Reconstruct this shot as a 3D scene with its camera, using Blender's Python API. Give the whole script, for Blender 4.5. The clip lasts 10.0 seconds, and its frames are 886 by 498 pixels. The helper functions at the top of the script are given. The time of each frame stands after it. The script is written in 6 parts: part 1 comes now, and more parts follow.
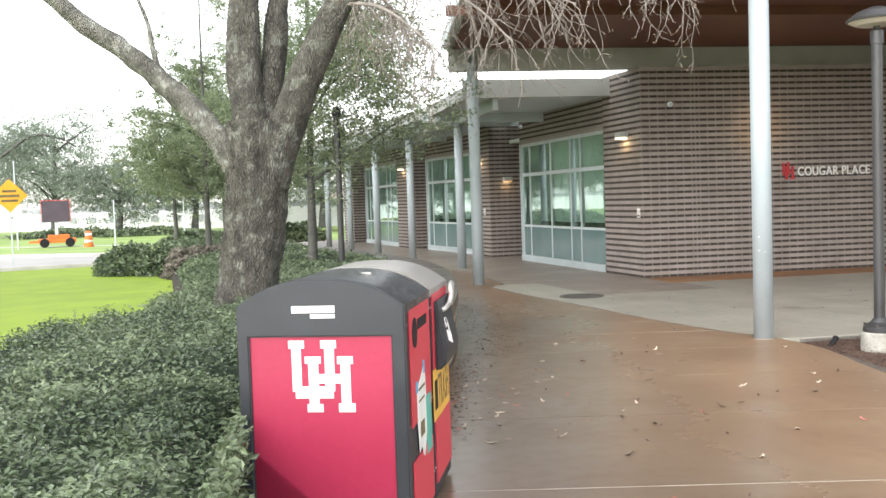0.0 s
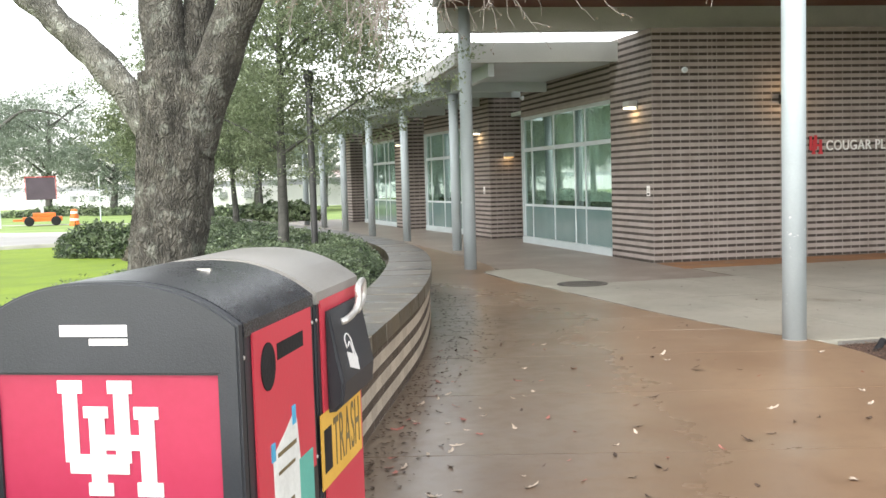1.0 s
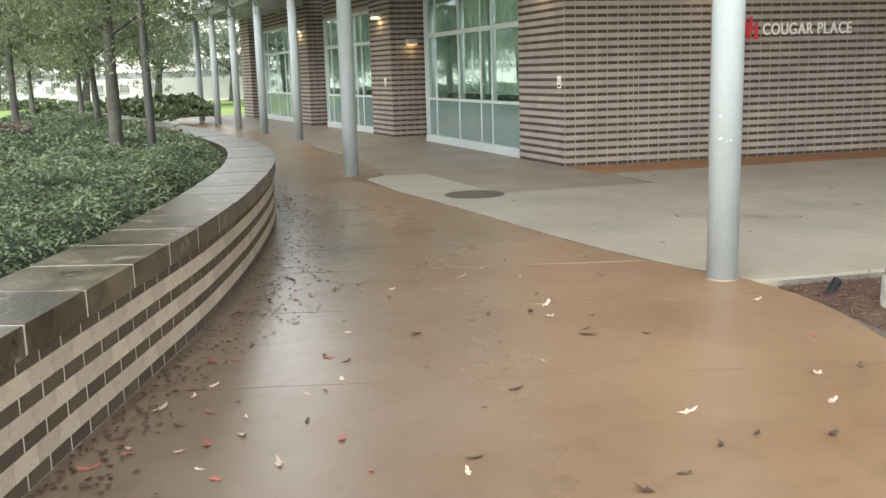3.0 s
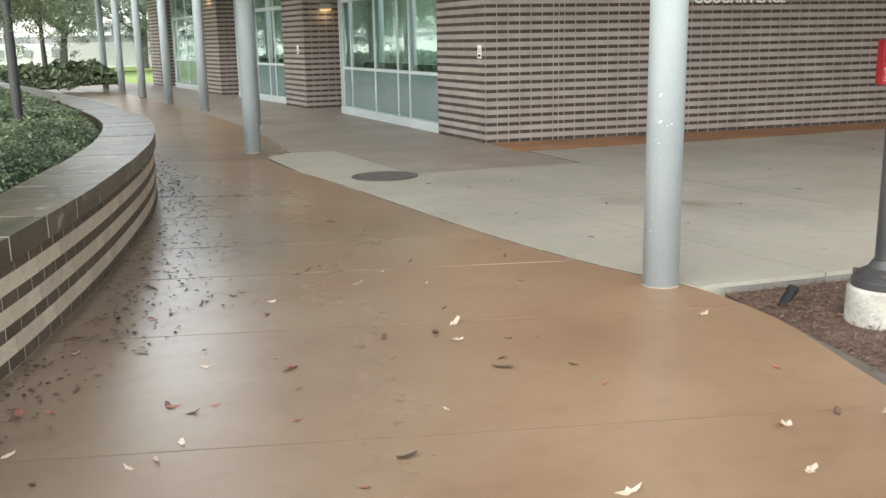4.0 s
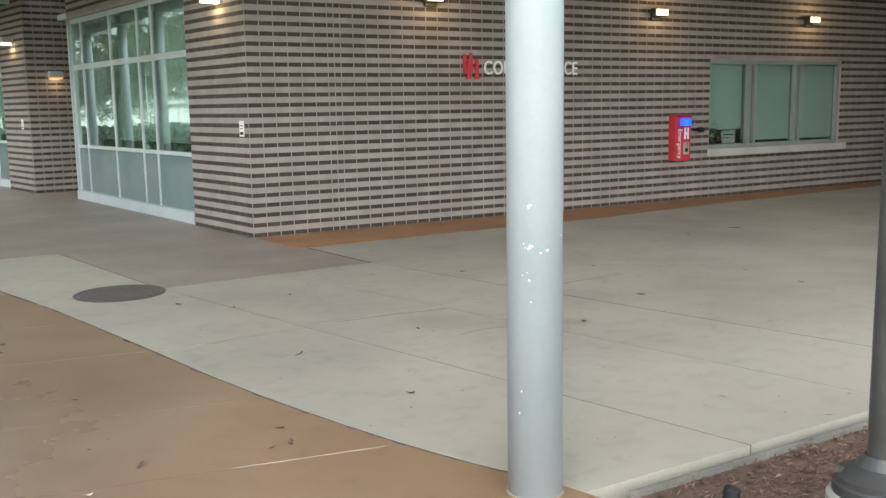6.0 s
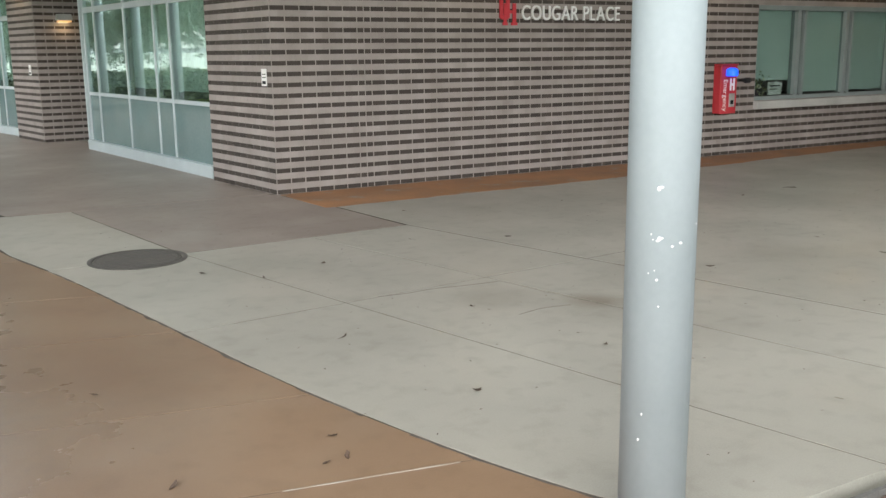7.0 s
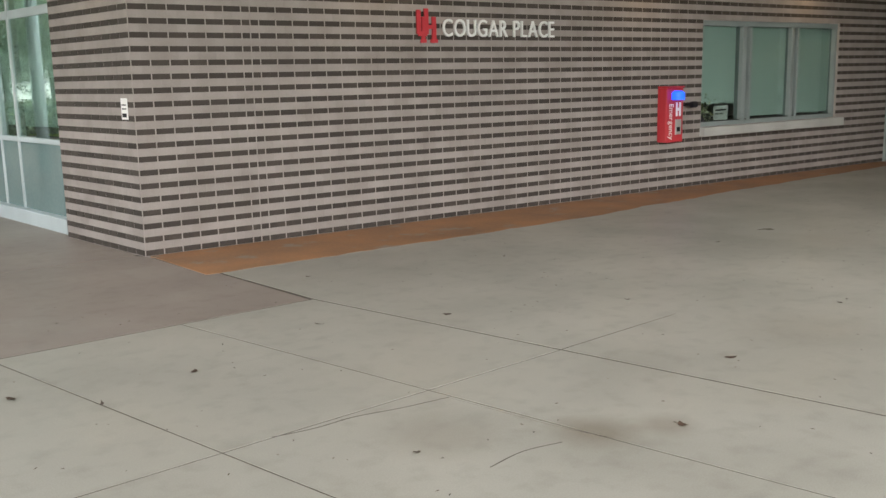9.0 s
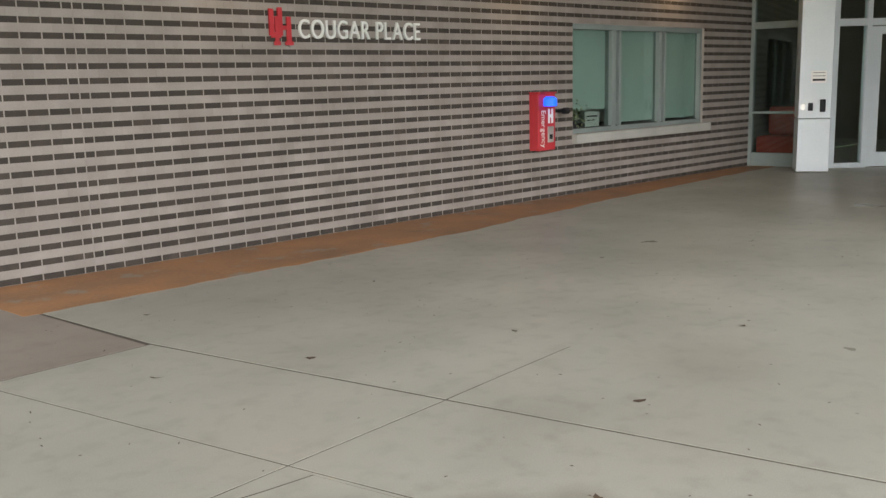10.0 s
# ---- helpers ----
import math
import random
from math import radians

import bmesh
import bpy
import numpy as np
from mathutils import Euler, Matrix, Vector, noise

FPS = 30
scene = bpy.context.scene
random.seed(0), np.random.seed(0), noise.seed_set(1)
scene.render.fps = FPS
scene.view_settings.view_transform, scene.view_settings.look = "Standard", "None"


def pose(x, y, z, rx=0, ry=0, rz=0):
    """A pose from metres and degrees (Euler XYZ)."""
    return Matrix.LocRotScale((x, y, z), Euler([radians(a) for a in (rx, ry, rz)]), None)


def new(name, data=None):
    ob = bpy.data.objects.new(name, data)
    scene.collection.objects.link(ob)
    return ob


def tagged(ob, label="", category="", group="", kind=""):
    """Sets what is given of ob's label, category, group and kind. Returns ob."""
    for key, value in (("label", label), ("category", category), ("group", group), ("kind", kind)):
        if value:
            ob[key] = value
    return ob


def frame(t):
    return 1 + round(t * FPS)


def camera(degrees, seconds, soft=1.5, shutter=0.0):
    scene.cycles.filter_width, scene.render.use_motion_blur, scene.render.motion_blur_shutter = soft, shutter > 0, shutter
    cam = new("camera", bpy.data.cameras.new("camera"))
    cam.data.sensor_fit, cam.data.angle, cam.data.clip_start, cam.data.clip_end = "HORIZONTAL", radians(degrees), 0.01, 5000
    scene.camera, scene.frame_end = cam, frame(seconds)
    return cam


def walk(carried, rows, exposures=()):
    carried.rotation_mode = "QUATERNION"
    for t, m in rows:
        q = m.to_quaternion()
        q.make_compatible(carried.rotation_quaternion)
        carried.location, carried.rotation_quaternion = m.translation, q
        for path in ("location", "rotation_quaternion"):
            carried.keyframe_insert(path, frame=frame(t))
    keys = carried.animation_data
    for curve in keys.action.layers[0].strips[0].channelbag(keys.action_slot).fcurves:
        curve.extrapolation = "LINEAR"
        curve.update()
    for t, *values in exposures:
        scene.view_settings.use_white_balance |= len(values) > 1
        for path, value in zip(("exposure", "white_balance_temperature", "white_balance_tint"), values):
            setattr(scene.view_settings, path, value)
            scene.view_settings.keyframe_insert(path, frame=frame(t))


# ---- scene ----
cam = camera(50.2, 10.0)
# seconds, eye x, y, z, yaw, pitch, roll
PATH = [
    (0.0, -0.000, -0.043, 1.745, -9.53, -3.01, -1.95),
    (0.5, 0.384, 0.865, 1.692, -8.95, -3.25, -1.89),
    (1.0, 0.751, 1.685, 1.647, -8.71, -4.18, -1.73),
    (1.5, 1.069, 2.369, 1.625, -9.10, -5.99, -1.23),
    (2.0, 1.408, 3.006, 1.612, -10.00, -7.56, -1.26),
    (2.5, 1.650, 3.413, 1.606, -11.38, -9.28, -0.68),
    (2.7, 1.805, 3.656, 1.588, -11.80, -9.76, -1.26),
    (3.8, 2.355, 4.757, 1.519, -15.70, -12.73, -1.17),
    (4.0, 2.470, 5.027, 1.552, -17.02, -12.64, -1.11),
    (4.5, 2.782, 5.607, 1.582, -21.79, -9.31, -1.86),
    (5.0, 2.954, 6.167, 1.584, -27.27, -6.33, -1.31),
    (5.5, 3.168, 6.718, 1.578, -30.31, -6.42, -1.53),
    (5.7, 3.195, 6.918, 1.577, -31.16, -7.14, -1.05),
    (6.8, 3.359, 7.757, 1.606, -30.41, -11.69, -1.04),
    (7.0, 3.359, 7.950, 1.610, -30.53, -11.86, -0.60),
    (7.5, 3.621, 8.578, 1.561, -28.85, -13.28, 0.04),
    (8.0, 3.881, 9.101, 1.518, -28.65, -13.69, -0.20),
    (8.5, 4.177, 9.466, 1.497, -31.01, -11.75, -0.73),
    (9.0, 4.358, 9.787, 1.564, -36.40, -10.37, -1.17),
    (9.5, 4.423, 10.041, 1.645, -42.35, -9.67, 0.00),
    (10.0, 4.900, 10.453, 1.542, -44.58, -10.10, -1.40),
]
walk(cam, [(t, pose(x, y, z, 90 + pitch, 0, yaw) @ pose(0, 0, 0, 0, 0, roll)) for t, x, y, z, yaw, pitch, roll in PATH],
     exposures=[(0.0, 2.14, 6600, 10), (1.5, 2.16, 6700, 9), (2.5, 2.12, 6850, 7), (4.0, 2.12, 6650, 7), (5.0, 2.10, 6350, 6), (5.7, 2.09, 6350, 6), (7.5, 2.02, 6400, 8),
                (8.2, 2.02, 6500, 9), (9.0, 2.12, 6500, 8), (10.0, 2.16, 6450, 7)])

# ---- world, sun, exposure ----
world = bpy.data.worlds.new("overcast_sky")
scene.world = world
world.use_nodes = True
wn, wl = world.node_tree.nodes, world.node_tree.links
sky = wn.new("ShaderNodeTexSky")
sky.sky_type = "NISHITA"
sky.sun_disc = False
sky.sun_elevation, sky.sun_rotation = radians(32), radians(222)
sky.dust_density, sky.air_density = 1.0, 1.0
soft_sky = wn.new("ShaderNodeHueSaturation")
soft_sky.inputs["Saturation"].default_value = 0.22
wl.new(sky.outputs["Color"], soft_sky.inputs["Color"])
wl.new(soft_sky.outputs["Color"], wn["Background"].inputs["Color"])
wn["Background"].inputs["Strength"].default_value = 0.15

sun_data = bpy.data.lights.new("sun", "SUN")
sun_data.energy, sun_data.angle, sun_data.color = 0.5, radians(80), (1.0, 0.97, 0.92)
sun = new("sun", sun_data)
sun.rotation_euler = (radians(58), 0, radians(-42))

# ---- materials ----
def surface(name, dark, light, scale=3.0, rough=0.7, bump=0.2, fine=60.0, metal=0.0, rough_var=0.12, vary=0.0, spec=0.5, bump_scale=None):
    """Two scales of noise between two colours, fine relief, and a little change from piece to piece."""
    m = bpy.data.materials.new(name)
    m.use_nodes = True
    n, l = m.node_tree.nodes, m.node_tree.links
    bsdf = n["Principled BSDF"]
    co = n.new("ShaderNodeTexCoord")
    big, small = n.new("ShaderNodeTexNoise"), n.new("ShaderNodeTexNoise")
    big.inputs["Scale"].default_value, big.inputs["Detail"].default_value = scale, 5
    small.inputs["Scale"].default_value, small.inputs["Detail"].default_value = fine, 3
    for t in (big, small):
        l.new(co.outputs["Object"], t.inputs["Vector"])
    add = n.new("ShaderNodeMath")
    add.operation = "MULTIPLY_ADD"
    add.inputs[1].default_value, add.inputs[2].default_value = 0.45, -0.2
    l.new(small.outputs["Fac"], add.inputs[0])
    tot = n.new("ShaderNodeMath")
    l.new(big.outputs["Fac"], tot.inputs[0])
    l.new(add.outputs[0], tot.inputs[1])
    ramp = n.new("ShaderNodeValToRGB")
    ramp.color_ramp.elements[0].position, ramp.color_ramp.elements[1].position = 0.3, 0.75
    ramp.color_ramp.elements[0].color, ramp.color_ramp.elements[1].color = (*dark, 1), (*light, 1)
    l.new(tot.outputs[0], ramp.inputs["Fac"])
    colour = ramp.outputs["Color"]
    if vary:
        info, hsv, ma = n.new("ShaderNodeObjectInfo"), n.new("ShaderNodeHueSaturation"), n.new("ShaderNodeMapRange")
        ma.inputs["To Min"].default_value, ma.inputs["To Max"].default_value = 1 - vary, 1 + vary
        geo, pick = n.new("ShaderNodeNewGeometry"), n.new("ShaderNodeMath")
        pick.operation = "ADD"
        wrap = n.new("ShaderNodeMath")
        wrap.operation = "FRACT"
        l.new(info.outputs["Random"], pick.inputs[0])
        l.new(geo.outputs["Random Per Island"], pick.inputs[1])
        l.new(pick.outputs[0], wrap.inputs[0])
        l.new(wrap.outputs[0], ma.inputs["Value"])
        l.new(ma.outputs[0], hsv.inputs["Value"])
        l.new(colour, hsv.inputs["Color"])
        colour = hsv.outputs["Color"]
    l.new(colour, bsdf.inputs["Base Color"])
    rr = n.new("ShaderNodeMapRange")
    rr.inputs["To Min"].default_value, rr.inputs["To Max"].default_value = max(0.03, rough - rough_var), min(1, rough + rough_var)
    l.new(tot.outputs[0], rr.inputs["Value"])
    l.new(rr.outputs[0], bsdf.inputs["Roughness"])
    bsdf.inputs["Metallic"].default_value = metal
    bsdf.inputs["Specular IOR Level"].default_value = spec
    if bump:
        b = n.new("ShaderNodeBump")
        b.inputs["Strength"].default_value, b.inputs["Distance"].default_value = bump, 0.01
        l.new(small.outputs["Fac"], b.inputs["Height"])
        l.new(b.outputs["Normal"], bsdf.inputs["Normal"])
    return m


def leaf_material(name, dark, light, through_light=0.25, rough=0.5):
    m = surface(name, dark, light, scale=1.2, rough=rough, bump=0, fine=9, vary=0.35)
    n, l = m.node_tree.nodes, m.node_tree.links
    bsdf, out = n["Principled BSDF"], n["Material Output"]
    tr, mix = n.new("ShaderNodeBsdfTranslucent"), n.new("ShaderNodeMixShader")
    src = bsdf.inputs["Base Color"].links[0].from_socket
    l.new(src, tr.inputs["Color"])
    mix.inputs["Fac"].default_value = through_light
    l.new(bsdf.outputs[0], mix.inputs[1])
    l.new(tr.outputs[0], mix.inputs[2])
    l.new(mix.outputs[0], out.inputs["Surface"])
    return m


def glow(name, colour, strength):
    m = bpy.data.materials.new(name)
    m.use_nodes = True
    b = m.node_tree.nodes["Principled BSDF"]
    b.inputs["Base Color"].default_value = (*colour, 1)
    b.inputs["Emission Color"].default_value = (*colour, 1)
    b.inputs["Emission Strength"].default_value = strength
    return m


def pane_glass(name, tint, gloss=1.0):
    """Thin window glass: a clear tinted pane with the gloss that its angle gives."""
    m = bpy.data.materials.new(name)
    m.use_nodes = True
    n, l = m.node_tree.nodes, m.node_tree.links
    n.remove(n["Principled BSDF"])
    clear, shine, mix, fr = n.new("ShaderNodeBsdfTransparent"), n.new("ShaderNodeBsdfGlossy"), n.new("ShaderNodeMixShader"), n.new("ShaderNodeLayerWeight")
    clear.inputs["Color"].default_value = (*tint, 1)
    shine.inputs["Roughness"].default_value = 0.01
    shine.inputs["Color"].default_value = (0.85 * gloss, 0.95 * gloss, 0.93 * gloss, 1)
    pw, sc = n.new("ShaderNodeMath"), n.new("ShaderNodeMath")
    pw.operation, sc.operation = "POWER", "MULTIPLY_ADD"
    pw.inputs[1].default_value, sc.inputs[1].default_value, sc.inputs[2].default_value = 3.0, 0.65, 0.19
    l.new(fr.outputs["Facing"], pw.inputs[0])
    l.new(pw.outputs[0], sc.inputs[0])
    l.new(sc.outputs[0], mix.inputs["Fac"])
    l.new(clear.outputs[0], mix.inputs[1])
    l.new(shine.outputs[0], mix.inputs[2])
    l.new(mix.outputs[0], n["Material Output"].inputs["Surface"])
    return m


def wet_concrete(name, dry_a, dry_b, wet, wet_at, near_wall=False, spots=(), dry_rough=0.46):
    """Stained concrete with damp patches that are darker and glossier, worn at two scales."""
    m = surface(name, dry_a, dry_b, scale=0.9, rough=0.5, bump=0.12, fine=140, rough_var=0.1)
    n, l = m.node_tree.nodes, m.node_tree.links
    bsdf = n["Principled BSDF"]
    co = n["Texture Coordinate"]
    patch, speck = n.new("ShaderNodeTexNoise"), n.new("ShaderNodeTexNoise")
    patch.inputs["Scale"].default_value, patch.inputs["Detail"].default_value = 0.45, 3
    patch.inputs["Roughness"].default_value = 0.62
    speck.inputs["Scale"].default_value, speck.inputs["Detail"].default_value = 7.0, 8
    l.new(co.outputs["Object"], patch.inputs["Vector"])
    l.new(co.outputs["Object"], speck.inputs["Vector"])
    ramp = n.new("ShaderNodeMapRange")
    ramp.inputs["From Min"].default_value, ramp.inputs["From Max"].default_value = wet_at, wet_at + 0.28
    l.new(patch.outputs["Fac"], ramp.inputs["Value"])
    if near_wall:
        # run-off from the planter keeps the west side of the walk damp
        sep, lean, both = n.new("ShaderNodeSeparateXYZ"), n.new("ShaderNodeMapRange"), n.new("ShaderNodeMath")
        l.new(co.outputs["Object"], sep.inputs[0])
        wob = n.new("ShaderNodeMath")
        wob.operation = "MULTIPLY_ADD"
        wob.inputs[1].default_value = -2.4
        l.new(patch.outputs["Fac"], wob.inputs[0])
        shift, off = n.new("ShaderNodeMapRange"), n.new("ShaderNodeMath")
        shift.inputs["From Min"].default_value, shift.inputs["From Max"].default_value = 6.5, 12.5
        shift.inputs["To Max"].default_value = 1.25
        off.operation = "SUBTRACT"
        l.new(sep.outputs["Y"], shift.inputs["Value"])
        l.new(sep.outputs["X"], off.inputs[0])
        l.new(shift.outputs[0], off.inputs[1])
        l.new(off.outputs[0], wob.inputs[2])
        lean.inputs["From Min"].default_value, lean.inputs["From Max"].default_value = 2.3, 0.6
        l.new(wob.outputs[0], lean.inputs["Value"])
        fade, damp = n.new("ShaderNodeMapRange"), n.new("ShaderNodeMath")
        fade.inputs["From Min"].default_value, fade.inputs["From Max"].default_value = 18.0, 13.0
        fade.inputs["To Min"].default_value = 0.2
        damp.operation = "MULTIPLY"
        l.new(sep.outputs["Y"], fade.inputs["Value"])
        l.new(fade.outputs[0], damp.inputs[0])
        l.new(lean.outputs[0], damp.inputs[1])
        both.operation = "MAXIMUM"
        l.new(damp.outputs[0], both.inputs[0])
        l.new(ramp.outputs[0], both.inputs[1])
        ramp = both
    mix = n.new("ShaderNodeMix")
    mix.data_type = "RGBA"
    mix.blend_type = "MULTIPLY"
    l.new(ramp.outputs[0], mix.inputs["Factor"])
    l.new(bsdf.inputs["Base Color"].links[0].from_socket, mix.inputs["A"])
    mix.inputs["B"].default_value = (*wet, 1)
    stain = n.new("ShaderNodeMix")
    stain.data_type, stain.blend_type = "RGBA", "MULTIPLY"
    sr = n.new("ShaderNodeMapRange")
    sr.inputs["From Min"].default_value, sr.inputs["From Max"].default_value = 0.5, 0.72
    sr.inputs["To Max"].default_value = 0.35
    l.new(speck.outputs["Fac"], sr.inputs["Value"])
    l.new(sr.outputs[0], stain.inputs["Factor"])
    l.new(mix.outputs["Result"], stain.inputs["A"])
    stain.inputs["B"].default_value = (0.6, 0.58, 0.55, 1)
    last = stain.outputs["Result"]
    for x, y, r, dark in spots:
        # one spilled stain with a ragged rim
        far, wig, rim, soak = n.new("ShaderNodeVectorMath"), n.new("ShaderNodeMath"), n.new("ShaderNodeMapRange"), n.new("ShaderNodeMix")
        far.operation, wig.operation = "DISTANCE", "MULTIPLY_ADD"
        far.inputs[1].default_value = (x, y, 0)
        l.new(co.outputs["Object"], far.inputs[0])
        wig.inputs[1].default_value = 0.9 * r
        l.new(speck.outputs["Fac"], wig.inputs[0])
        l.new(far.outputs["Value"], wig.inputs[2])
        rim.inputs["From Min"].default_value, rim.inputs["From Max"].default_value = 1.55 * r, 0.75 * r
        rim.inputs["To Max"].default_value = dark
        l.new(wig.outputs[0], rim.inputs["Value"])
        soak.data_type, soak.blend_type = "RGBA", "MULTIPLY"
        l.new(rim.outputs[0], soak.inputs["Factor"])
        l.new(last, soak.inputs["A"])
        soak.inputs["B"].default_value = (0.42, 0.34, 0.27, 1)
        last = soak.outputs["Result"]
    l.new(last, bsdf.inputs["Base Color"])
    rr = n.new("ShaderNodeMapRange")
    rr.inputs["To Min"].default_value, rr.inputs["To Max"].default_value = dry_rough, 0.17
    film, puddle = n.new("ShaderNodeMapRange"), n.new("ShaderNodeMath")
    film.inputs["From Min"].default_value, film.inputs["From Max"].default_value, film.inputs["To Min"].default_value = 0.38, 0.64, 0.76
    puddle.operation = "MULTIPLY"
    l.new(speck.outputs["Fac"], film.inputs["Value"])
    l.new(film.outputs[0], puddle.inputs[0])
    l.new(ramp.outputs[0], puddle.inputs[1])
    l.new(puddle.outputs[0], rr.inputs["Value"])
    l.new(rr.outputs[0], bsdf.inputs["Roughness"])
    if near_wall:
        # standing film of water over the damp side
        thin = n.new("ShaderNodeMath")
        thin.operation = "MULTIPLY"
        thin.inputs[1].default_value = 0.75
        l.new(puddle.outputs[0], thin.inputs[0])
        l.new(thin.outputs[0], bsdf.inputs["Coat Weight"])
        bsdf.inputs["Coat Roughness"].default_value = 0.3
        bsdf.inputs["Coat IOR"].default_value = 1.45
    return m


M = {}
M["walk"] = wet_concrete("brown_stained_concrete", (0.209, 0.130, 0.078), (0.289, 0.195, 0.122), (0.72, 0.80, 0.90), 0.56, near_wall=True, dry_rough=0.34, spots=((3.75, 18.2, 0.7, 0.5), (2.9, 12.4, 0.5, 0.35)))
M["walk"].node_tree.nodes["Principled BSDF"].inputs["Specular IOR Level"].default_value = 0.8
M["plaza"] = wet_concrete("grey_concrete", (0.305, 0.289, 0.242), (0.43, 0.408, 0.346), (0.78, 0.77, 0.75), 0.5, spots=((7.25, 12.6, 0.22, 0.55), (7.55, 12.45, 0.15, 0.4), (6.7, 13.0, 0.3, 0.2), (9.4, 13.0, 0.5, 0.2)))
M["slab_dark"] = wet_concrete("dark_concrete", (0.24, 0.2, 0.167), (0.315, 0.267, 0.226), (0.8, 0.8, 0.8), 0.55)
M["strip"] = surface("orange_stained_concrete", (0.22, 0.12, 0.062), (0.42, 0.205, 0.09), 1.6, 0.65, 0.2, 30)
M["lime"] = surface("lime_bloom", (0.33, 0.29, 0.24), (0.46, 0.42, 0.36), 9, 0.85, 0.3, 90)
M["edge"] = surface("damp_concrete_edge", (0.10, 0.095, 0.085), (0.19, 0.18, 0.16), 4, 0.7, 0.4, 60)
M["joint"] = surface("joint_dirt", (0.06, 0.05, 0.04), (0.12, 0.1, 0.08), 6, 0.9, 0.3, 90)
M["brick_dark"] = surface("dark_brown_brick", (0.034, 0.026, 0.021), (0.070, 0.055, 0.045), 6, 0.85, 0.35, 130, vary=0.18)
M["brick_light"] = surface("pale_buff_brick", (0.245, 0.211, 0.191), (0.335, 0.294, 0.27), 2.5, 0.85, 0.3, 130, vary=0.05)
M["mortar"] = surface("pale_mortar", (0.28, 0.246, 0.224), (0.37, 0.329, 0.303), 5, 0.9, 0.4, 150)
M["wall_dark"] = surface("wet_dark_block", (0.052, 0.037, 0.026), (0.112, 0.082, 0.058), 4, 0.6, 0.4, 90, vary=0.2)
M["wall_light"] = surface("pale_block", (0.32, 0.265, 0.20), (0.54, 0.46, 0.365), 3, 0.75, 0.4, 90, vary=0.12)
M["coping"] = surface("weathered_coping", (0.016, 0.013, 0.008), (0.115, 0.092, 0.060), 3.0, 0.34, 0.35, 30, vary=0.36, rough_var=0.18)
M["coping_joint"] = surface("pale_coping_mortar", (0.40, 0.37, 0.32), (0.55, 0.52, 0.46), 9, 0.8, 0.4, 90)
M["column"] = surface("pale_grey_paint", (0.335, 0.385, 0.405), (0.385, 0.435, 0.455), 1.5, 0.62, 0.05, 40)
M["frame"] = surface("pale_aluminium", (0.43, 0.48, 0.49), (0.53, 0.585, 0.595), 2.0, 0.4, 0.03, 60)
M["frame_dark"] = surface("shaded_aluminium", (0.22, 0.24, 0.24), (0.3, 0.32, 0.32), 2.0, 0.4, 0.03, 60)
M["steel"] = surface("grey_painted_steel", (0.44, 0.49, 0.51), (0.54, 0.59, 0.61), 1.2, 0.5, 0.06, 50)
M["fascia"] = surface("dull_grey_fascia", (0.33, 0.33, 0.31), (0.42, 0.42, 0.395), 1.2, 0.6, 0.06, 50)
M["frame_grey"] = surface("grey_green_aluminium", (0.19, 0.222, 0.215), (0.255, 0.288, 0.278), 2.0, 0.45, 0.03, 60)
M["bronze"] = surface("dark_bronze", (0.03, 0.026, 0.022), (0.055, 0.048, 0.04), 3, 0.5, 0.05, 60)
# paint darkened so the lobby looks unlit through the entrance glass
M["lobby"] = surface("darkened_lobby_paint", (0.13, 0.13, 0.115), (0.2, 0.195, 0.175), 0.7, 0.7, 0.05, 40)
M["screen"] = surface("dull_purple_screen", (0.05, 0.036, 0.05), (0.08, 0.06, 0.078), 2, 0.5, 0.05, 40)
M["soffit"] = surface("red_brown_soffit", (0.10, 0.036, 0.022), (0.16, 0.06, 0.038), 1.2, 0.55, 0.1, 30)
M["glass"] = pane_glass("teal_glass", (0.88, 0.95, 0.93))
# same tint, gloss colour darkened to stand in for dimmer mirrored surroundings
M["glass_muted"] = pane_glass("teal_glass_muted_reflection", (0.88, 0.95, 0.93), 0.25)
M["glass_low"] = surface("pale_teal_spandrel", (0.13, 0.20, 0.195), (0.175, 0.25, 0.242), 1.2, 0.04, 0.0, 30, rough_var=0.02, spec=1.0)
M["room"] = surface("room_paint", (0.55, 0.62, 0.57), (0.68, 0.74, 0.69), 0.7, 0.8, 0.05, 40)
M["room_floor"] = surface("room_floor", (0.16, 0.15, 0.13), (0.22, 0.2, 0.18), 1.5, 0.4, 0.05, 40)
M["shade"] = surface("pale_roller_shade", (0.52, 0.63, 0.58), (0.60, 0.70, 0.65), 1.0, 0.8, 0.1, 90)
M["curtain"] = surface("grey_green_curtain", (0.58, 0.70, 0.64), (0.68, 0.79, 0.73), 1.2, 0.85, 0.1, 80)
M["dark"] = surface("black_rubber", (0.008, 0.008, 0.009), (0.02, 0.02, 0.022), 5, 0.6, 0.2, 80, spec=0.25)
M["seat_cloth"] = surface("dark_upholstery", (0.03, 0.035, 0.035), (0.06, 0.065, 0.06), 5, 0.8, 0.2, 80)
M["red_cloth"] = surface("red_upholstery", (0.35, 0.03, 0.02), (0.45, 0.05, 0.03), 5, 0.8, 0.2, 80)
M["bin_black"] = surface("charcoal_plastic", (0.019, 0.022, 0.027), (0.036, 0.040, 0.047), 2.0, 0.42, 0.12, 220)
M["bin_lid"] = surface("weathered_charcoal_plastic", (0.018, 0.021, 0.026), (0.055, 0.058, 0.063), 1.6, 0.28, 0.1, 160)
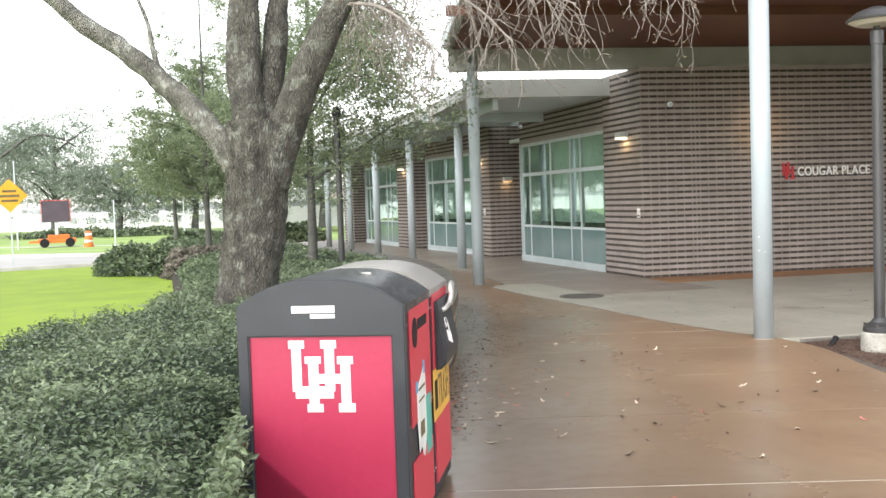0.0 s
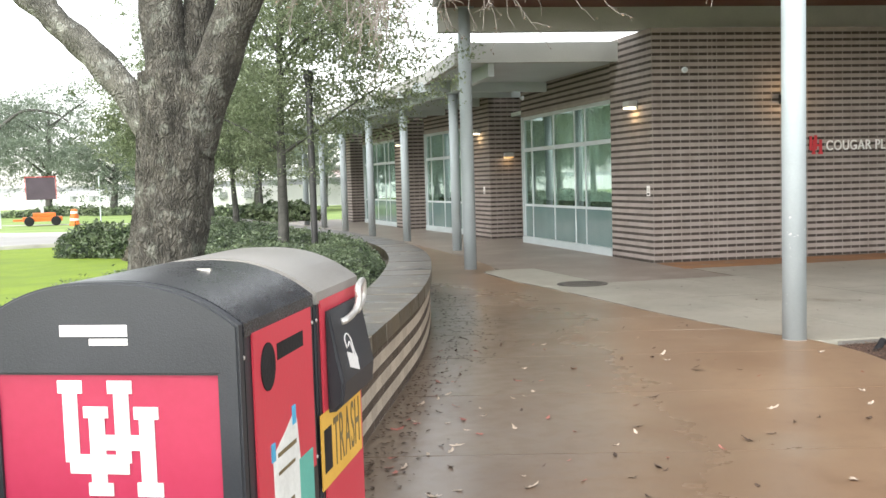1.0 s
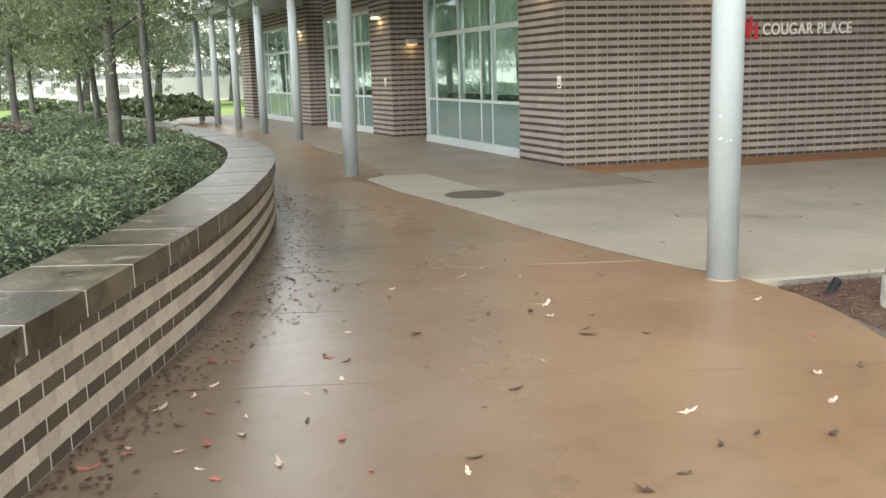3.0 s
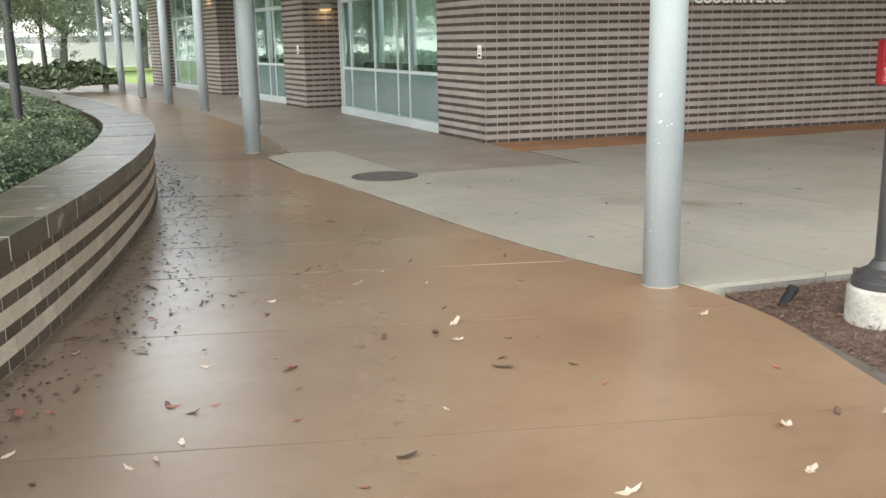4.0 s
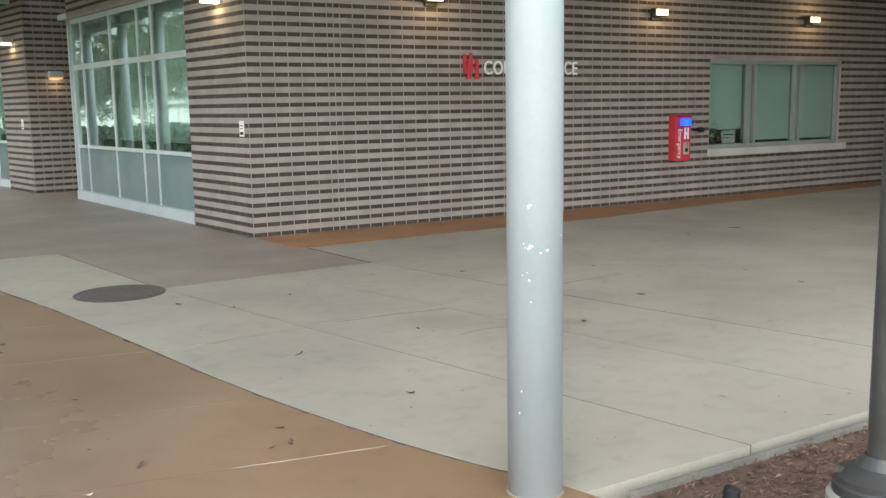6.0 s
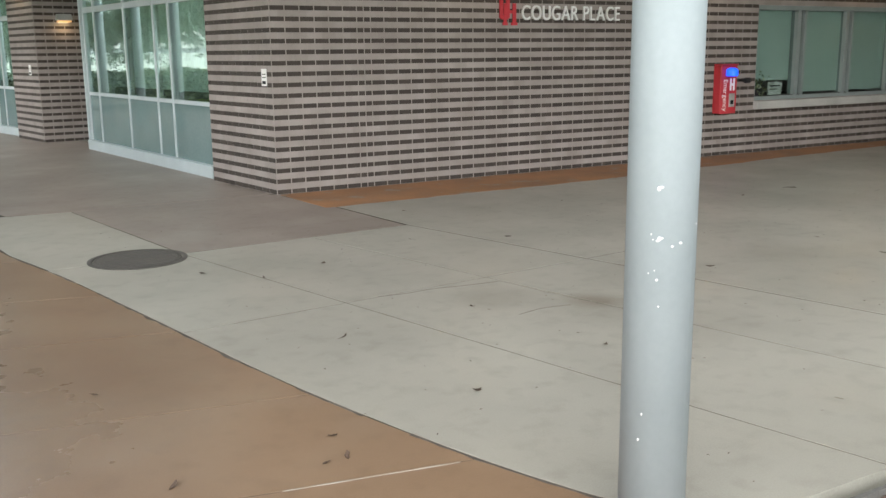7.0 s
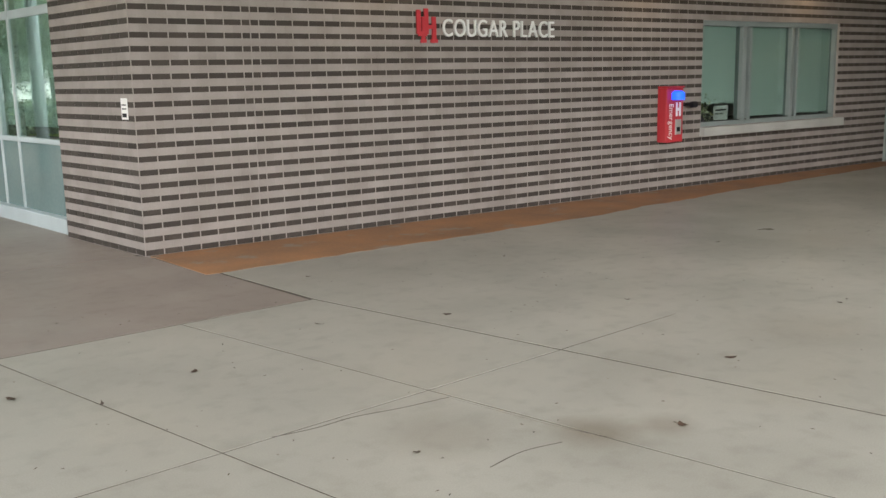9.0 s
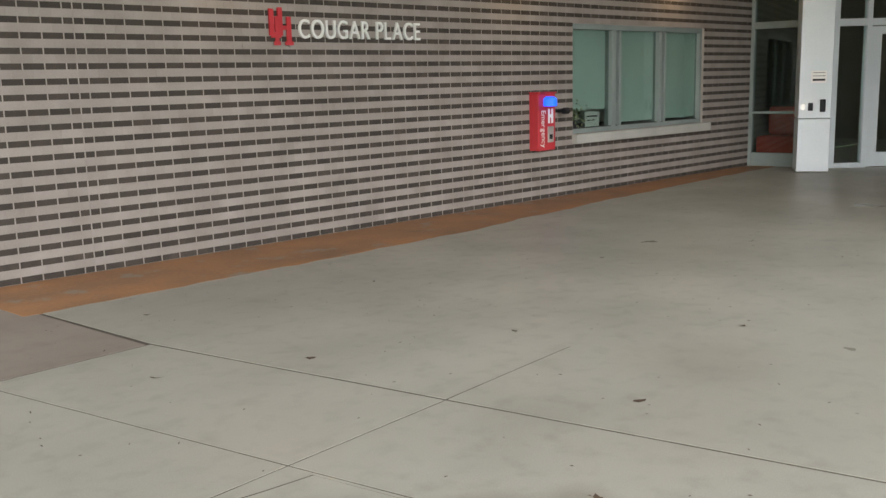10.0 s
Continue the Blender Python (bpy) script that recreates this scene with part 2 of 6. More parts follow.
M["bin_lid_tan"] = surface("faded_lid_plastic", (0.20, 0.19, 0.175), (0.34, 0.325, 0.30), 1.8, 0.4, 0.12, 120)
M["crimson"] = surface("crimson_vinyl", (0.335, 0.020, 0.058), (0.385, 0.027, 0.074), 0.8, 0.42, 0.03, 30)
M["crimson_dark"] = surface("deep_crimson_vinyl", (0.36, 0.023, 0.062), (0.41, 0.03, 0.076), 0.8, 0.42, 0.03, 30)
M["red_panel"] = surface("faded_red_panel", (0.54, 0.042, 0.066), (0.62, 0.058, 0.085), 1.4, 0.4, 0.05, 60)
M["white"] = surface("white_vinyl", (0.74, 0.72, 0.70), (0.82, 0.80, 0.78), 2, 0.5, 0.03, 50)
M["paper"] = surface("damp_paper", (0.62, 0.62, 0.58), (0.8, 0.8, 0.76), 5, 0.7, 0.3, 40)
M["teal_tape"] = surface("teal_vinyl", (0.08, 0.32, 0.26), (0.12, 0.42, 0.34), 4, 0.5, 0.1, 60)
M["blue_tape"] = surface("blue_tape", (0.05, 0.3, 0.5), (0.08, 0.38, 0.6), 4, 0.5, 0.1, 60)
M["yellow"] = surface("yellow_vinyl", (0.62, 0.34, 0.04), (0.74, 0.44, 0.08), 4, 0.5, 0.05, 60)
M["print_brown"] = surface("dark_print", (0.12, 0.09, 0.04), (0.2, 0.15, 0.07), 8, 0.6, 0.05, 60)
M["chrome"] = surface("worn_aluminium", (0.5, 0.48, 0.45), (0.68, 0.66, 0.62), 4, 0.35, 0.1, 60, metal=0.6)
M["iron"] = surface("cast_iron", (0.06, 0.055, 0.048), (0.11, 0.1, 0.085), 4, 0.55, 0.4, 70)
M["post"] = surface("dark_grey_paint", (0.026, 0.026, 0.027), (0.05, 0.05, 0.05), 3, 0.4, 0.1, 90)
M["lamp_white"] = surface("lamp_diffuser", (0.62, 0.6, 0.5), (0.72, 0.7, 0.6), 3, 0.5, 0.02, 60)
M["footing"] = surface("whitewashed_concrete", (0.25, 0.24, 0.21), (0.49, 0.475, 0.43), 5, 0.85, 0.5, 60)
M["sign_white"] = surface("white_metal_letter", (0.72, 0.72, 0.70), (0.8, 0.8, 0.78), 2, 0.35, 0.02, 60)
M["sign_red"] = surface("red_metal_emblem", (0.40, 0.025, 0.035), (0.5, 0.04, 0.05), 2, 0.4, 0.02, 60)
M["panel_white"] = surface("white_metal_panel", (0.62, 0.66, 0.69), (0.7, 0.74, 0.77), 1.0, 0.35, 0.03, 50)
M["blue_light"] = glow("blue_beacon", (0.01, 0.07, 0.9), 0.55)
M["warm_lens"] = glow("warm_lens", (1.0, 0.76, 0.42), 0.4)
M["dim_lens"] = glow("dim_lens", (1.0, 0.60, 0.27), 0.12)
M["warm_lens_small"] = glow("warm_lens_small", (1.0, 0.88, 0.65), 0.75)
M["mulch"] = surface("bark_mulch", (0.055, 0.032, 0.022), (0.14, 0.085, 0.06), 14, 0.9, 0.8, 70)
M["chip"] = surface("bark_chip", (0.05, 0.03, 0.022), (0.185, 0.118, 0.086), 5, 0.85, 0.3, 60, vary=0.55)
M["soil"] = surface("dark_soil", (0.03, 0.024, 0.017), (0.06, 0.048, 0.034), 6, 0.95, 0.6, 50)
M["bark"] = surface("grey_bark", (0.054, 0.051, 0.042), (0.178, 0.168, 0.143), 6, 0.9, 0.7, 34)
M["bark_young"] = surface("dark_grey_bark", (0.045, 0.046, 0.040), (0.105, 0.104, 0.094), 9, 0.9, 0.5, 45)


def ridges(m, scale, depth):
    """Long upright bark ridges with dark furrows, as relief and colour of their own."""
    n, l = m.node_tree.nodes, m.node_tree.links
    bsdf = n["Principled BSDF"]
    vo, mp = n.new("ShaderNodeTexVoronoi"), n.new("ShaderNodeMapping")
    nz, ad = n.new("ShaderNodeTexNoise"), n.new("ShaderNodeMix")
    mp.inputs["Scale"].default_value = (1, 1, 0.2)
    nz.inputs["Scale"].default_value = 9.0
    ad.data_type, ad.blend_type = "RGBA", "LINEAR_LIGHT"
    ad.inputs["Factor"].default_value = 0.05
    l.new(n["Texture Coordinate"].outputs["Object"], ad.inputs["A"])
    l.new(n["Texture Coordinate"].outputs["Object"], nz.inputs["Vector"])
    l.new(nz.outputs["Color"], ad.inputs["B"])
    l.new(ad.outputs["Result"], mp.inputs["Vector"])
    l.new(mp.outputs[0], vo.inputs["Vector"])
    vo.feature = "DISTANCE_TO_EDGE"
    vo.inputs["Scale"].default_value = scale
    cr = n.new("ShaderNodeMapRange")
    cr.inputs["From Max"].default_value = 0.3
    l.new(vo.outputs["Distance"], cr.inputs["Value"])
    mul = n.new("ShaderNodeMix")
    mul.data_type, mul.blend_type = "RGBA", "MULTIPLY"
    mul.inputs["Factor"].default_value = 1.0
    lo = n.new("ShaderNodeMix")
    lo.data_type = "RGBA"
    lo.inputs["A"].default_value, lo.inputs["B"].default_value = (0.62, 0.6, 0.57, 1), (1, 1, 1, 1)
    l.new(cr.outputs[0], lo.inputs["Factor"])
    l.new(bsdf.inputs["Base Color"].links[0].from_socket, mul.inputs["A"])
    l.new(lo.outputs["Result"], mul.inputs["B"])
    l.new(mul.outputs["Result"], bsdf.inputs["Base Color"])
    b2 = n.new("ShaderNodeBump")
    b2.inputs["Strength"].default_value, b2.inputs["Distance"].default_value = 1.0, depth
    l.new(cr.outputs[0], b2.inputs["Height"])
    l.new(n["Bump"].outputs["Normal"], b2.inputs["Normal"])
    l.new(b2.outputs["Normal"], bsdf.inputs["Normal"])


ridges(M["bark"], 40.0, 0.02)
M["bark_limb"] = surface("lichen_bark", (0.075, 0.073, 0.062), (0.29, 0.285, 0.25), 5, 0.9, 0.8, 42)
ridges(M["bark_limb"], 46.0, 0.01)
M["twig"] = surface("bare_twig", (0.16, 0.135, 0.118), (0.28, 0.25, 0.225), 8, 0.85, 0.2, 60)
M["hedge_leaf"] = leaf_material("glossy_hedge_leaf", (0.05, 0.080, 0.042), (0.215, 0.27, 0.15), 0.2, 0.25)
# near-black green that paints the shade between leaves
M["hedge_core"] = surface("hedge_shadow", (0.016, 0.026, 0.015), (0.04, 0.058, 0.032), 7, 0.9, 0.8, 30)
M["oak_leaf"] = leaf_material("oak_leaf", (0.12, 0.155, 0.085), (0.27, 0.315, 0.19), 0.45, 0.5)
# leaf green lifted towards pale grey, so haze is mixed into the colour
M["hazed_leaf"] = leaf_material("hazed_leaf", (0.13, 0.165, 0.125), (0.23, 0.275, 0.21), 0.4, 0.6)
M["dry_leaf"] = leaf_material("dry_twig_leaf", (0.16, 0.11, 0.075), (0.28, 0.21, 0.15), 0.25, 0.7)
M["shrub_brown"] = leaf_material("brown_shrub_leaf", (0.15, 0.135, 0.11), (0.26, 0.235, 0.195), 0.25, 0.7)
M["lawn"] = surface("bright_lawn", (0.19, 0.29, 0.02), (0.29, 0.40, 0.035), 1.4, 0.8, 0.9, 160)
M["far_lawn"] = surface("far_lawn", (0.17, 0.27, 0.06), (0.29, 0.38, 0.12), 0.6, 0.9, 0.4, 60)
M["road"] = surface("pale_road", (0.33, 0.32, 0.30), (0.42, 0.41, 0.39), 0.8, 0.7, 0.2, 90)
M["kerb"] = surface("concrete_kerb", (0.34, 0.33, 0.3), (0.46, 0.45, 0.42), 2.0, 0.8, 0.3, 90)
M["orange"] = surface("safety_orange", (0.62, 0.13, 0.02), (0.75, 0.18, 0.03), 2, 0.5, 0.05, 60)
M["sign_orange"] = surface("sign_orange_sheet", (0.80, 0.34, 0.02), (0.88, 0.42, 0.03), 2, 0.4, 0.02, 60)
M["far_wall"] = surface("far_white_wall", (0.55, 0.56, 0.56), (0.66, 0.67, 0.67), 0.4, 0.8, 0.1, 20)
M["far_roof"] = surface("far_grey_roof", (0.25, 0.26, 0.27), (0.34, 0.35, 0.36), 0.4, 0.8, 0.1, 20)
M["leaf_pale"] = surface("pale_fallen_leaf", (0.36, 0.27, 0.20), (0.56, 0.47, 0.38), 30, 0.6, 0.2, 90, vary=0.2)
M["leaf_red"] = surface("red_fallen_leaf", (0.24, 0.075, 0.058), (0.36, 0.15, 0.115), 30, 0.6, 0.2, 90, vary=0.25)
M["leaf_brown"] = surface("brown_fallen_leaf", (0.034, 0.022, 0.015), (0.105, 0.064, 0.042), 30, 0.6, 0.2, 90, vary=0.3)


def lime_patches(m, at, scale, colour, much):
    """Pale lime bloom in ragged patches."""
    n, l = m.node_tree.nodes, m.node_tree.links
    bsdf = n["Principled BSDF"]
    nz, mr, mx = n.new("ShaderNodeTexNoise"), n.new("ShaderNodeMapRange"), n.new("ShaderNodeMix")
    nz.inputs["Scale"].default_value, nz.inputs["Detail"].default_value, nz.inputs["Roughness"].default_value = scale, 7, 0.6
    l.new(n["Texture Coordinate"].outputs["Object"], nz.inputs["Vector"])
    mr.inputs["From Min"].default_value, mr.inputs["From Max"].default_value, mr.inputs["To Max"].default_value = at, at + 0.07, much
    l.new(nz.outputs["Fac"], mr.inputs["Value"])
    mx.data_type = "RGBA"
    l.new(mr.outputs[0], mx.inputs["Factor"])
    l.new(bsdf.inputs["Base Color"].links[0].from_socket, mx.inputs["A"])
    mx.inputs["B"].default_value = (*colour, 1)
    l.new(mx.outputs["Result"], bsdf.inputs["Base Color"])


lime_patches(M["coping"], 0.6, 4.5, (0.33, 0.29, 0.23), 0.6)
lime_patches(M["wall_light"], 0.56, 5.0, (0.13, 0.10, 0.075), 0.6)
lime_patches(M["bark"], 0.55, 5.5, (0.24, 0.25, 0.21), 0.55)
lime_patches(M["bark_limb"], 0.55, 6.5, (0.36, 0.37, 0.33), 0.6)
lime_patches(M["footing"], 0.56, 9.0, (0.17, 0.155, 0.13), 0.7)
lime_patches(M["strip"], 0.58, 3.0, (0.27, 0.25, 0.21), 0.7)

# ---- building tools ----
def mesh_of(bm, name, mat, smooth=False):
    me = bpy.data.meshes.new(name)
    bm.normal_update()
    bm.to_mesh(me)
    bm.free()
    if smooth:
        me.polygons.foreach_set("use_smooth", [True] * len(me.polygons))
    me.materials.append(mat)
    return me


def part(name, bm, mat, parent=None, label="", smooth=False):
    ob = new(name, mesh_of(bm, name, mat, smooth))
    if parent:
        ob.parent = parent
    if label:
        ob["label"] = label
    return ob


def thing(name, label, category, m=None, group="", kind=""):
    ob = new(name)
    ob.empty_display_size = 0.1
    if m is not None:
        ob.matrix_basis = m
    return tagged(ob, label, category, group, kind)


def raw(name, verts, faces, mat, parent=None, label="", smooth=False):
    me = bpy.data.meshes.new(name)
    me.from_pydata([tuple(v) for v in verts], [], [tuple(f) for f in faces])
    me.materials.append(mat)
    if smooth:
        me.polygons.foreach_set("use_smooth", [True] * len(me.polygons))
    ob = new(name, me)
    if parent:
        ob.parent = parent
    if label:
        ob["label"] = label
    return ob


def box(bm, x0, x1, y0, y1, z0, z1, bevel=0.0, m=None):
    mm = Matrix.Translation(((x0 + x1) / 2, (y0 + y1) / 2, (z0 + z1) / 2)) @ Matrix.Diagonal((abs(x1 - x0), abs(y1 - y0), abs(z1 - z0), 1))
    made = bmesh.ops.create_cube(bm, size=1, matrix=(m @ mm) if m is not None else mm)["verts"]
    if bevel:
        edges = list({e for v in made for e in v.link_edges})
        bmesh.ops.bevel(bm, geom=edges, offset=bevel, segments=2, affect="EDGES", profile=0.5)
    return bm


def boxes(*items, bevel=0.0):
    bm = bmesh.new()
    for it in items:
        box(bm, *it, bevel=bevel)
    return bm


def lathe(profile, steps=24):
    """A turned solid from (radius, height) rows."""
    bm = bmesh.new()
    rings = []
    for r, z in profile:
        rings.append([bm.verts.new((r * math.cos(2 * math.pi * k / steps), r * math.sin(2 * math.pi * k / steps), z)) for k in range(steps)])
    for a, b in zip(rings, rings[1:]):
        for k in range(steps):
            bm.faces.new((a[k], a[(k + 1) % steps], b[(k + 1) % steps], b[k]))
    bm.faces.new(rings[0][::-1])
    bm.faces.new(rings[-1])
    return bm


def prism(outline, z0, z1, bevel=0.0):
    bm = bmesh.new()
    low = [bm.verts.new((x, y, z0)) for x, y in outline]
    top = [bm.verts.new((x, y, z1)) for x, y in outline]
    k = len(outline)
    bm.faces.new(low[::-1])
    up = bm.faces.new(top)
    for i in range(k):
        bm.faces.new((low[i], low[(i + 1) % k], top[(i + 1) % k], top[i]))
    if bevel:
        bmesh.ops.bevel(bm, geom=list(up.edges), offset=bevel, segments=1, affect="EDGES")
    bmesh.ops.recalc_face_normals(bm, faces=bm.faces)
    return bm


def spline(points, per=8):
    """A smooth line through the points."""
    p = [np.array(q, float) for q in points]
    p = [2 * p[0] - p[1]] + p + [2 * p[-1] - p[-2]]
    out = []
    for i in range(1, len(p) - 2):
        for k in range(per):
            t = k / per
            a, b, c, d = p[i - 1:i + 3]
            out.append(0.5 * (2 * b + (c - a) * t + (2 * a - 5 * b + 4 * c - d) * t * t + (3 * b - a - 3 * c + d) * t ** 3))
    out.append(p[-2])
    return np.array(out)


class Line:
    """A smooth line in the plan that can be walked by length and offset sideways (positive to its right)."""

    def __init__(self, points):
        self.p = spline(points, 16)
        d = np.linalg.norm(np.diff(self.p, axis=0), axis=1)
        self.s = np.concatenate([[0], np.cumsum(d)])
        self.length = self.s[-1]

    def at(self, s, off=0.0):
        x, y = np.interp(s, self.s, self.p[:, 0]), np.interp(s, self.s, self.p[:, 1])
        e = 0.05
        dx = np.interp(s + e, self.s, self.p[:, 0]) - np.interp(s - e, self.s, self.p[:, 0])
        dy = np.interp(s + e, self.s, self.p[:, 1]) - np.interp(s - e, self.s, self.p[:, 1])
        k = math.hypot(dx, dy)
        return np.array([x + off * dy / k, y - off * dx / k])


def tube(points, radii, sides=10, rough=0.0, seed=0):
    """Verts and faces of a tapered tube along points."""
    rnd = random.Random(seed)
    pts = [Vector(p) for p in points]
    verts, faces = [], []
    up = Vector((0.3, 0.2, 1)).normalized()
    for i, (p, r) in enumerate(zip(pts, radii)):
        d = (pts[min(i + 1, len(pts) - 1)] - pts[max(i - 1, 0)]).normalized()
        a = d.cross(Vector((1, 0.1, 0.05))).normalized() if abs(d.x) < 0.9 else d.cross(Vector((0, 1, 0))).normalized()
        b = d.cross(a)
        for k in range(sides):
            w = 2 * math.pi * k / sides
            rr = r * (1 + rough * (rnd.random() - 0.5))
            verts.append(p + (a * math.cos(w) + b * math.sin(w)) * rr)
        if i:
            o = (i - 1) * sides
            for k in range(sides):
                k2 = (k + 1) % sides
                faces.append((o + k, o + k2, o + sides + k2, o + sides + k))
    faces.append(tuple(range(sides))[::-1])
    faces.append(tuple(len(verts) - sides + k for k in range(sides)))
    return verts, faces


def join(pieces):
    verts, faces = [], []
    for v, f in pieces:
        o = len(verts)
        verts += list(v)
        faces += [tuple(i + o for i in q) for q in f]
    return verts, faces


def leaves(centres, size, rng, flat=0.0, slim=0.5, up=None):
    """One folded leaf (two triangles each side of a midrib) at each centre; flat: how far they lie level."""
    n = len(centres)
    a = rng.normal(size=(n, 3))
    a[:, 2] *= 1 - flat
    a /= np.linalg.norm(a, axis=1)[:, None]
    nrm = rng.normal(size=(n, 3))
    if flat:
        nrm = nrm * (1 - flat) + np.array([0, 0, 1.0]) * flat * 2
    b = np.cross(nrm, a)
    b /= np.linalg.norm(b, axis=1)[:, None] + 1e-9
    c = np.cross(a, b)
    s = (size * (0.65 + 0.7 * rng.random(n)))[:, None]
    v = np.empty((n, 4, 3))
    v[:, 0] = centres - a * s * 0.5
    v[:, 1] = centres + b * s * slim * 0.5 + c * s * 0.10
    v[:, 2] = centres + a * s * 0.5
    v[:, 3] = centres - b * s * slim * 0.5 + c * s * 0.10
    idx = np.arange(n * 4).reshape(n, 4)
    faces = np.concatenate([idx[:, [0, 1, 2]], idx[:, [0, 2, 3]]], 1).reshape(-1, 3)
    return v.reshape(-1, 3), faces


def raw_np(name, verts, faces, mat, parent=None, label=""):
    me = bpy.data.meshes.new(name)
    nv, nf = len(verts), len(faces)
    k = faces.shape[1]
    me.vertices.add(nv)
    me.vertices.foreach_set("co", np.asarray(verts, np.float32).ravel())
    me.loops.add(nf * k)
    me.loops.foreach_set("vertex_index", np.asarray(faces, np.int32).ravel())
    me.polygons.add(nf)
    me.polygons.foreach_set("loop_start", np.arange(0, nf * k, k, dtype=np.int32))
    me.polygons.foreach_set("use_smooth", [False] * nf)
    me.update(calc_edges=True)
    me.materials.append(mat)
    ob = new(name, me)
    if parent:
        ob.parent = parent
    if label:
        ob["label"] = label
    return ob


def letters(text, height, mat, parent, depth=0.012, name="letter", width=None, spacing=1.0):
    """Raised letters, one mesh each, in the parent's x-z plane, from its origin to the right."""
    made, x = [], 0.0
    for ch in text:
        if ch == " ":
            x += height * 0.45
            continue
        cu = bpy.data.curves.new("glyph", "FONT")
        cu.body, cu.size, cu.extrude = ch, height / 0.70, depth / 2
        tmp = new("glyph", cu)
        me = bpy.data.meshes.new_from_object(tmp.evaluated_get(bpy.context.evaluated_depsgraph_get()))
        bpy.data.objects.remove(tmp)
        xs = [v.co.x for v in me.vertices]
        lo, hi = min(xs), max(xs)
        made.append((me, x - lo))
        x += (hi - lo) + height * 0.18 * spacing
    k = (width / (x - height * 0.18 * spacing)) if width else 1.0
    for me, dx in made:
        me.transform(Matrix.Diagonal((k, 1, 1, 1)) @ Matrix.Translation((dx, 0, 0)))
        me.transform(Matrix.Rotation(radians(90), 4, "X"))
        me.materials.clear()
        me.materials.append(mat)
        ob = new(name, me)
        ob.parent = parent
    return x * k

# ---- ground ----
def structure(ob, label, category):
    return tagged(ob, label, category, kind="structure")


PIT = (-2.6, 12.2)
bm = bmesh.new()
bmesh.ops.create_grid(bm, x_segments=40, y_segments=40, size=900)
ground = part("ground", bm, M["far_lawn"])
ground.location.z = -0.13
structure(ground, "flat grassy ground reaching the horizon", "ground")

# the foot of the retaining wall, from the bins northwards
WALL = Line([(0.72, 6.15), (0.98, 7.05), (1.26, 8.1), (1.52, 9.05), (1.84, 10.3), (2.16, 12.0), (2.42, 14.0), (2.49, 15.8), (2.38, 17.4), (2.0, 19.6), (1.35, 22.6), (0.4, 26.2), (-0.7, 30.2), (-1.8, 34.0)])
SEAM = Line([(4.3, -6), (4.5, 2), (4.95, 5.0), (5.3, 7.0), (5.52, 8.3), (5.70, 9.3), (5.62, 10.1), (5.44, 10.5), (5.23, 11.1), (4.95, 12.2), (4.68, 13.7), (4.40, 15.2), (4.14, 16.3), (3.95, 17.92), (4.3, 18.6), (4.2, 22), (3.6, 27), (2.9, 31), (2.0, 36), (1.0, 41), (0.2, 46)])


def x_on(line, y):
    i = int(np.argmin(np.abs(line.p[:, 1] - y)))
    j = min(max(i, 1), len(line.p) - 2)
    a, b = (line.p[j - 1], line.p[j + 1])
    t = (y - a[1]) / (b[1] - a[1] + 1e-9)
    return float(a[0] + (b[0] - a[0]) * min(max(t, 0), 1))


def west_x(y):
    if y < 6.2:
        return -0.75
    return x_on(WALL, y) - 0.03


# brown walk: slabs between saw joints that cross it askew
JOINTS = [-6.0, -3.3, -1.6, 0.1, 1.8, 3.5, 5.24, 7.1, 8.7, 10.24, 11.56, 12.55, 13.9, 15.2, 16.6, 18.35, 20.2, 22.2, 24.2, 26.3, 28.5, 30.7, 33.0, 35.5, 38, 41, 45.5]
walk_paving = thing("pavement_walk", "brown stained concrete walk, wet along the planter wall", "pavement", kind="structure")


def joint_y(k, x):
    slope = -0.19 if JOINTS[k] < 14 else -0.28
    return JOINTS[k] + slope * (x - 2.0)


for k in range(len(JOINTS) - 1):
    left, right = [], []
    for q in range(7):
        t = q / 6
        y_mid = JOINTS[k] + (JOINTS[k + 1] - JOINTS[k]) * t
        xw, xe = west_x(y_mid + 0.25), x_on(SEAM, y_mid - 0.5)
        for row, x, s in ((left, xw, 1), (right, xe, -1)):
            y0, y1 = joint_y(k, x) + 0.004, joint_y(k + 1, x) - 0.004
            row.append((x, y0 + (y1 - y0) * t))
    left = [(west_x(y), y) for x, y in left]
    right = [(x_on(SEAM, y) - 0.006, y) for x, y in right]
    part("slab", prism(right + left[::-1], -0.12, 0.0), M["walk"], walk_paving)
part("joint_bed", prism([(-0.8, -6.2), (4.3, -6.2), (5.7, 9.3), (5.4, 10.6), (4.4, 15.2), (4.1, 22), (2.9, 31), (0.2, 45), (-3, 45), (-1.5, 33), (2.3, 17), (2.3, 13), (1.0, 7.2), (-0.8, 6)], -0.125, -0.002), M["joint"], walk_paving)

# pale plaza under the high canopy
plaza = thing("pavement_plaza", "pale grey concrete plaza with saw-cut joints", "pavement", kind="structure")


def slanted(x_at_1343, y):
    return x_at_1343 - 0.225 * (y - 13.48)


COLS = [None, 5.84, 7.02, 8.04]
G = 0.0054


def row_y(r, x):
    """The saw cuts across the plaza run a little askew."""
    return (10.02, 13.43 + 0.085 * (x - 5.85), 15.58 + 0.055 * (x - 5.42))[r]


def row_side(r, edge):
    """One side of a slab between two cuts, along edge(y)."""
    side = []
    for t in np.linspace(0, 1, 6):
        x = edge((10.02, 13.43, 15.58)[r] * (1 - t) + (10.02, 13.43, 15.58)[r + 1] * t)
        y0, y1 = row_y(r, x) + G, row_y(r + 1, x) - G
        y = y0 + (y1 - y0) * t
        side.append((edge(y), y))
    return side


